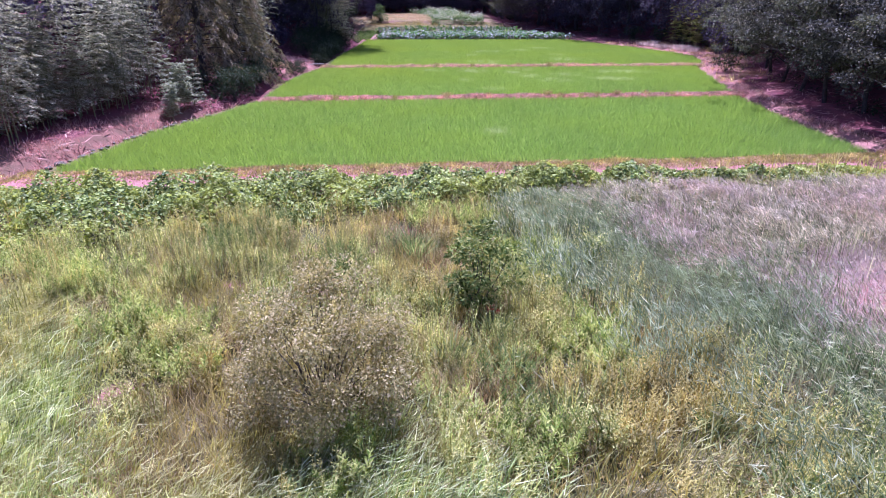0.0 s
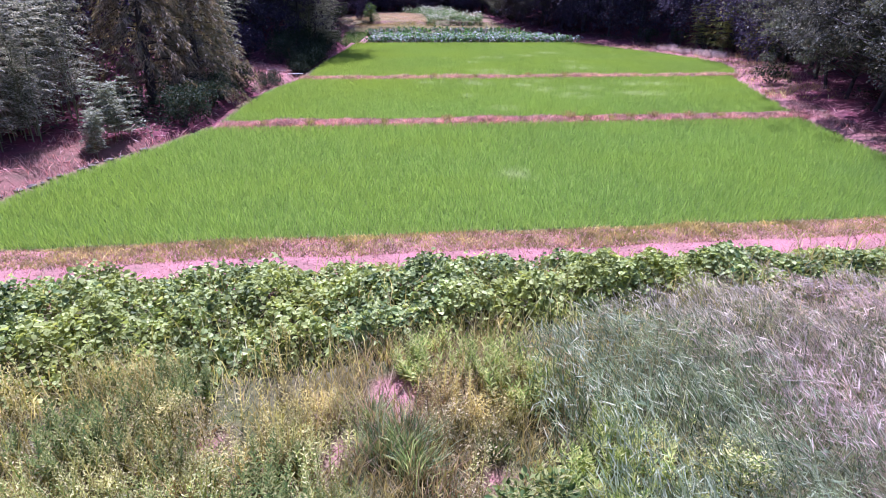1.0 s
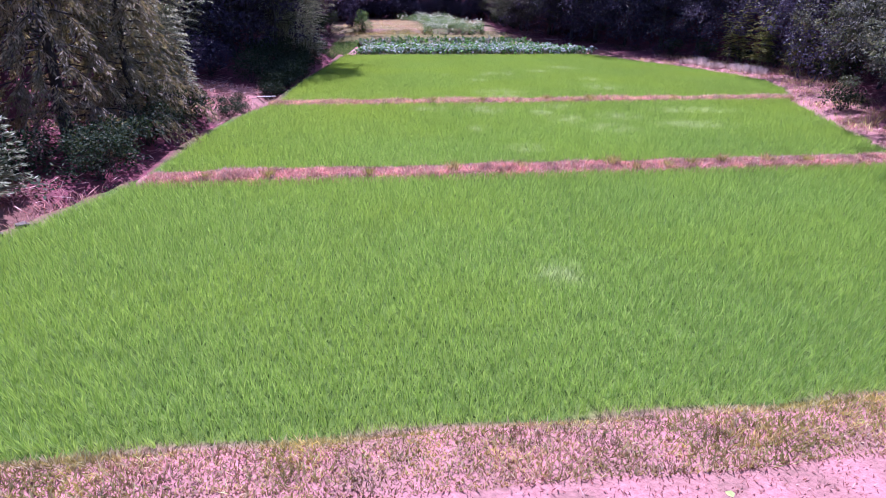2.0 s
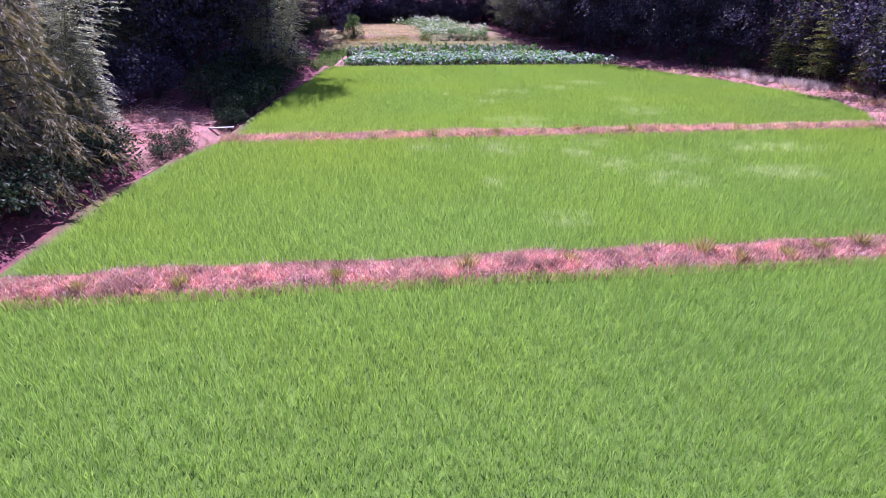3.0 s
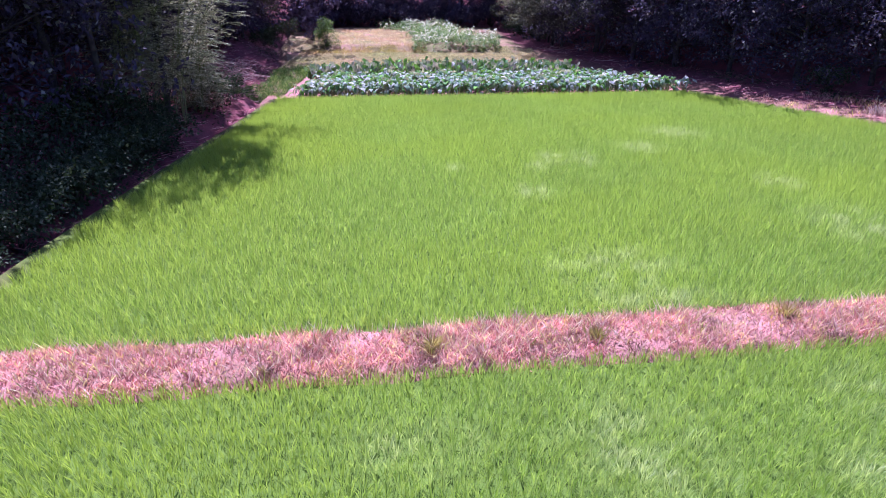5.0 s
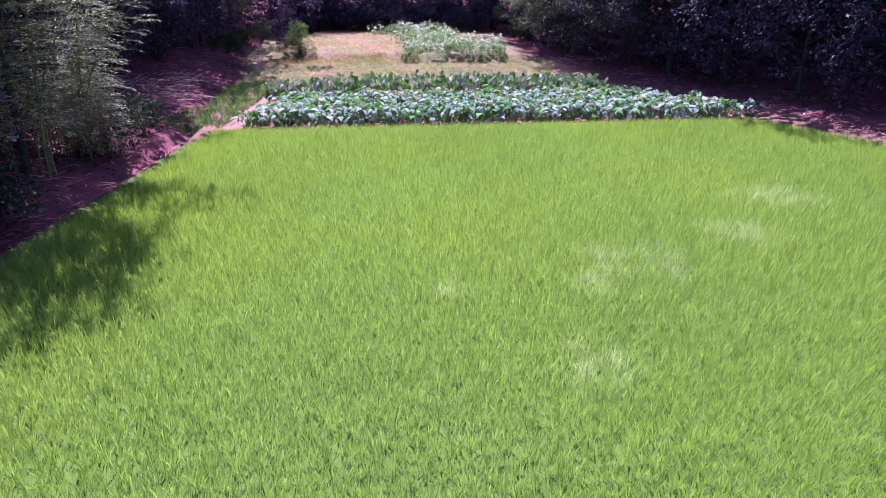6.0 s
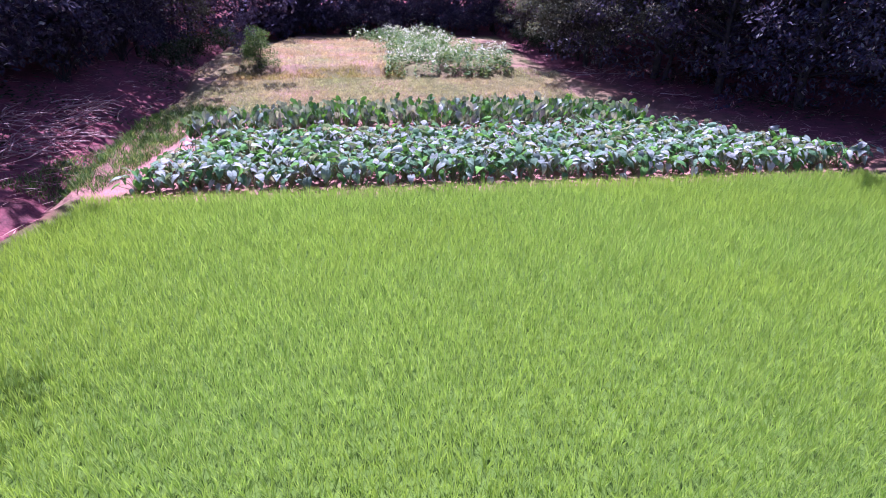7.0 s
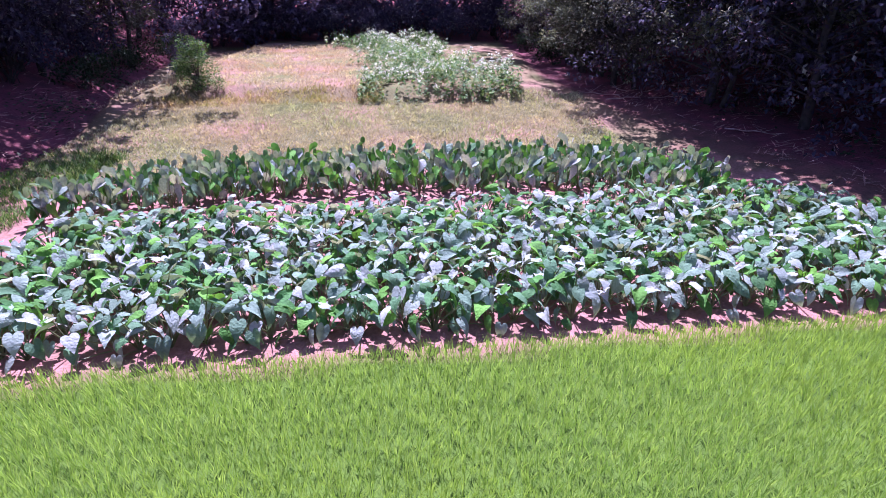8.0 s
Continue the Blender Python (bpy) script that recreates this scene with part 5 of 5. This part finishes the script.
def taro_patch():
    rs = np.random.RandomState(91)
    protos = [taro_plant(100 + n, 0.78 + 0.025 * n) for n in range(6)]
    places = []
    for r in range(8):
        for x in np.arange(-7.4 + 0.12 * r, 14.2 - 0.5 * r, 0.5):
            places.append((x + rs.normal(0, 0.06), 71.7 + 0.115 * x + r * 0.66 + rs.normal(0, 0.07)))
    for n, (x, y) in enumerate(places):
        m = pose(x, y, float(land(x, y)) - 0.02, 0, 0, rs.uniform(0, 360)) @ Matrix.Scale(rs.uniform(0.9, 1.05), 4)
        if n < 6:
            protos[n].matrix_basis = m
        else:
            copy_thing(protos[n % 6], m)
    # the upright older rows behind
    old = [old_taro(200 + n) for n in range(5)]
    places = []
    for r in range(5):
        for x in np.arange(-8.0, 8.9, 0.33):
            y = np.interp(x, [-8, -4, 0, 6, 9], [76.6, 78.2, 78.9, 78.8, 77.8]) + r * 0.56 + rs.normal(0, 0.1)
            if y < np.interp(x, [-8, -5.5, -2, 5, 8, 9], [78.2, 79.5, 80.7, 81.4, 81.4, 79.6]):
                places.append((x + rs.normal(0, 0.08), y))
    for n, (x, y) in enumerate(places):
        m = pose(x, y, float(land(x, y)) - 0.02, 0, 0, rs.uniform(0, 360)) @ Matrix.Scale(rs.uniform(0.9, 1.12), 4)
        if n < 5:
            old[n].matrix_basis = m
        else:
            copy_thing(old[n % 5], m)


taro_patch()


# ---- small things ----
def tuft(seed, n, height, spread, mat, label, name, category):
    rs = np.random.RandomState(seed)
    a, d = rs.uniform(0, 6.28, n), np.abs(rs.normal(0, spread * 0.4, n))
    h, o = rs.uniform(0.5, 1.0, n) * height, rs.uniform(0.1, 0.6, n) * height
    geo = blades(rs, np.stack([np.cos(a) * d, np.sin(a) * d, np.zeros(n)], 1), h, rs.uniform(0.01, 0.022, n), np.stack([np.cos(a) * o, np.sin(a) * o], 1), 0.35)
    return tagged(part(name, geo, mat), label, category)


blue_tuft = tuft(113, 170, 0.7, 0.45, BLUE_GRASS, "upright blue-green grass tuft in the meadow", "grass_tuft", "grass tuft")
blue_tuft.matrix_basis = pose(0.9, 9.2, float(land(0.9, 9.2)))
for _n in range(26):
    _x, _y = rs_meadow.gauss(0.6, 1.6), rs_meadow.uniform(5.0, 13.5)
    if (_x + 1.65) ** 2 + (_y - 7.0) ** 2 > 2.0:
        put(blue_tuft, _x, _y, _n * 71, rs_meadow.uniform(0.6, 1.1))
def red_flowers(x, y):
    """A short stem with a head of red petals."""
    rs = np.random.RandomState(151)
    ob = tagged(new("red_flower"), "small red flower head among the weeds", "flower")
    ob.matrix_basis = pose(x, y, float(land(x, y)))
    part("stem", tube(np.array([[0, 0, 0], [0.02, 0, 0.3], [0.03, 0.02, 0.62]]), [0.006, 0.005, 0.004], 5), STALK, ob)
    n = 26
    a = rs.uniform(0, 6.28, n)
    base = np.array([[0.03, 0.02, 0.6]]) + rs.normal(0, 0.035, (n, 3))
    part("petals", lances(base, np.stack([np.cos(a), np.sin(a), rs.normal(0.3, 0.5, n)], 1), np.full(n, 0.06), np.full(n, 0.03), np.tile([[0, 0, 1.0]], (n, 1))), RED_PETAL, ob)
    return ob


_flower = red_flowers(0.78, 9.3)
put(_flower, 1.0, 9.45, 90, 0.8)
tan_tuft = tuft(111, 160, 0.38, 0.3, TAN, "uncut tan tuft of grass on the field bank", "grass_tuft", "grass tuft")
tan_tuft.matrix_basis = pose(0.1, 33.05, 0.16)
for _x, _y, _s in ((-5.7, 32.2, 0.8), (2.4, 33.35, 0.9), (5.6, 33.9, 1.1), (6.3, 33.5, 0.9), (-2.6, 32.6, 0.7), (9.5, 34.3, 1.0), (7.4, 33.7, 0.8), (8.3, 34.0, 0.9), (11.2, 34.4, 1.0), (12.6, 34.5, 0.8), (-7.6, 32.0, 0.7), (-0.6, 45.5, 0.9), (2.0, 45.8, 0.7), (5.4, 46.5, 0.8), (7.7, 46.4, 1.0), (12.4, 47.0, 0.8)):
    put(tan_tuft, _x, _y, _x * 70, _s, 0.15)
pale_tuft = tuft(112, 260, 0.6, 0.7, PALE_STRAW, "pale feathery grass tuft on the dry verge", "pale_grass_tuft", "grass tuft")
pale_tuft.matrix_basis = pose(20.9, 64.6, float(land(20.9, 64.6)))
for _n in range(16):
    put(pale_tuft, 20.2 + 0.15 * _n + rs_place.uniform(-0.5, 0.5), 65.0 - 0.5 * _n, _n * 77, rs_place.uniform(0.7, 1.15))


def stick(seed, length, radius, label, name="dead_branch", mat=TWIG, twigs=4):
    rs = np.random.RandomState(seed)
    t = np.linspace(0, 1, 7)[:, None]
    p = np.array([[length, 0, 0]]) * (t - 0.5) + rs.normal(0, 0.03 * length, (7, 3)) * np.array([1, 1, 0.5])
    p[:, 2] = np.abs(p[:, 2]) + radius
    sets = [tube(p, np.linspace(radius, radius * 0.3, 7), 6)]
    for _ in range(twigs):
        q = p[rs.randint(2, 6)]
        sets.append(branch(rs, q, q + rs.normal(0, 0.22 * length, 3) * np.array([1, 1, 0.4]) + np.array([0.1, 0, 0.12 * length]), radius * 0.5, radius * 0.15))
    return tagged(part(name, joined(*sets), mat, smooth=True), label, "branch", "dead branches on the ground")


dead = stick(121, 2.0, 0.03, "bare dead branch lying on leaf litter")
dead.matrix_basis = pose(9.6, 89.3, float(land(9.6, 89.3)) + 0.03, 0, 0, 20)
for _x, _y, _r in ((10.6, 90.0, 60), (8.8, 90.6, 150), (11.3, 89.0, 10), (9.9, 91.4, 100), (12.5, 84.0, -35), (18.6, 41.2, 30), (-12.6, 45.2, 15), (-12.2, 47.6, 80), (-11.4, 44.3, 140)):
    put(dead, _x, _y, _r, 0.9, float(land(_x, _y)) + 0.03)
for _n in range(26):
    _x, _y = rs_place.uniform(-13.4, -10.2), rs_place.uniform(43.8, 49.4)
    put(dead, _x, _y, rs_place.gauss(12, 22) + 180 * (_n % 2), rs_place.uniform(0.45, 1.0), float(land(_x, _y)) + 0.03)


def brush_pile(seed, label):
    rs = np.random.RandomState(seed)
    ob = tagged(new("brush_pile"), label, "brush pile")
    for _ in range(42):
        c, a, l = rs.normal(0, 0.6, 3), rs.uniform(0, 6.28), rs.uniform(0.6, 1.7)
        c[2] = abs(c[2]) * 0.35 + 0.05
        w = np.array([math.cos(a), math.sin(a), rs.normal(0.05, 0.2)]) * l / 2
        part("twig", tube(np.stack([c - w, c + rs.normal(0, 0.04, 3), c + w]), [0.018, 0.014, 0.005], 5), TWIG, ob, smooth=True)
    return ob


pile = brush_pile(131, "heap of cut reddish twigs on the slope")
pile.matrix_basis = pose(-11.8, 75.2, float(land(-11.8, 75.2)) + 0.02)
for _x, _y in ((-12.6, 77.6), (-13.2, 79.6), (-12.0, 72.6), (-13.6, 75.0)):
    put(pile, _x, _y, _x * 50, 1.0, float(land(_x, _y)) + 0.02)


def board():
    bm = bmesh.new()
    bmesh.ops.create_cube(bm, size=1.0)
    bmesh.ops.scale(bm, vec=(1.0, 0.17, 0.035), verts=bm.verts)
    bmesh.ops.bevel(bm, geom=bm.edges[:], offset=0.006, segments=1, affect="EDGES")
    me = bpy.data.meshes.new("footboard")
    bm.to_mesh(me)
    bm.free()
    me.materials.append(PALE_WOOD)
    ob = tagged(new("footboard", me), "weathered pale board laid across the ditch", "board")
    ob.matrix_basis = pose(-9.5, 46.9, 0.10, 0, 0, 12)


board()


def edging_stone(seed, label):
    """A rough field stone, flattened and uneven."""
    rs = random.Random(seed)
    bm = bmesh.new()
    bmesh.ops.create_icosphere(bm, subdivisions=2, radius=0.16)
    for v in bm.verts:
        v.co *= rs.uniform(0.82, 1.15)
        v.co.z *= 0.6
        v.co.x *= 1.3
    me = bpy.data.meshes.new("edging_stone")
    bm.to_mesh(me)
    bm.free()
    me.materials.append(STONE)
    return tagged(new("edging_stone", me), label, "stone", "stones along the field edge")


stone = edging_stone(161, "rough grey stone along the edge of the rice field")
stone.matrix_basis = pose(float(left_edge(20.0)) - 0.25, 20.0, 0.13)
for _n in range(22):
    _y = 19.2 + 0.42 * _n + rs_place.uniform(-0.15, 0.15)
    _x = float(left_edge(_y)) - rs_place.uniform(0.15, 0.4)
    put(stone, _x, _y, _n * 53, rs_place.uniform(0.35, 0.8), 0.12)
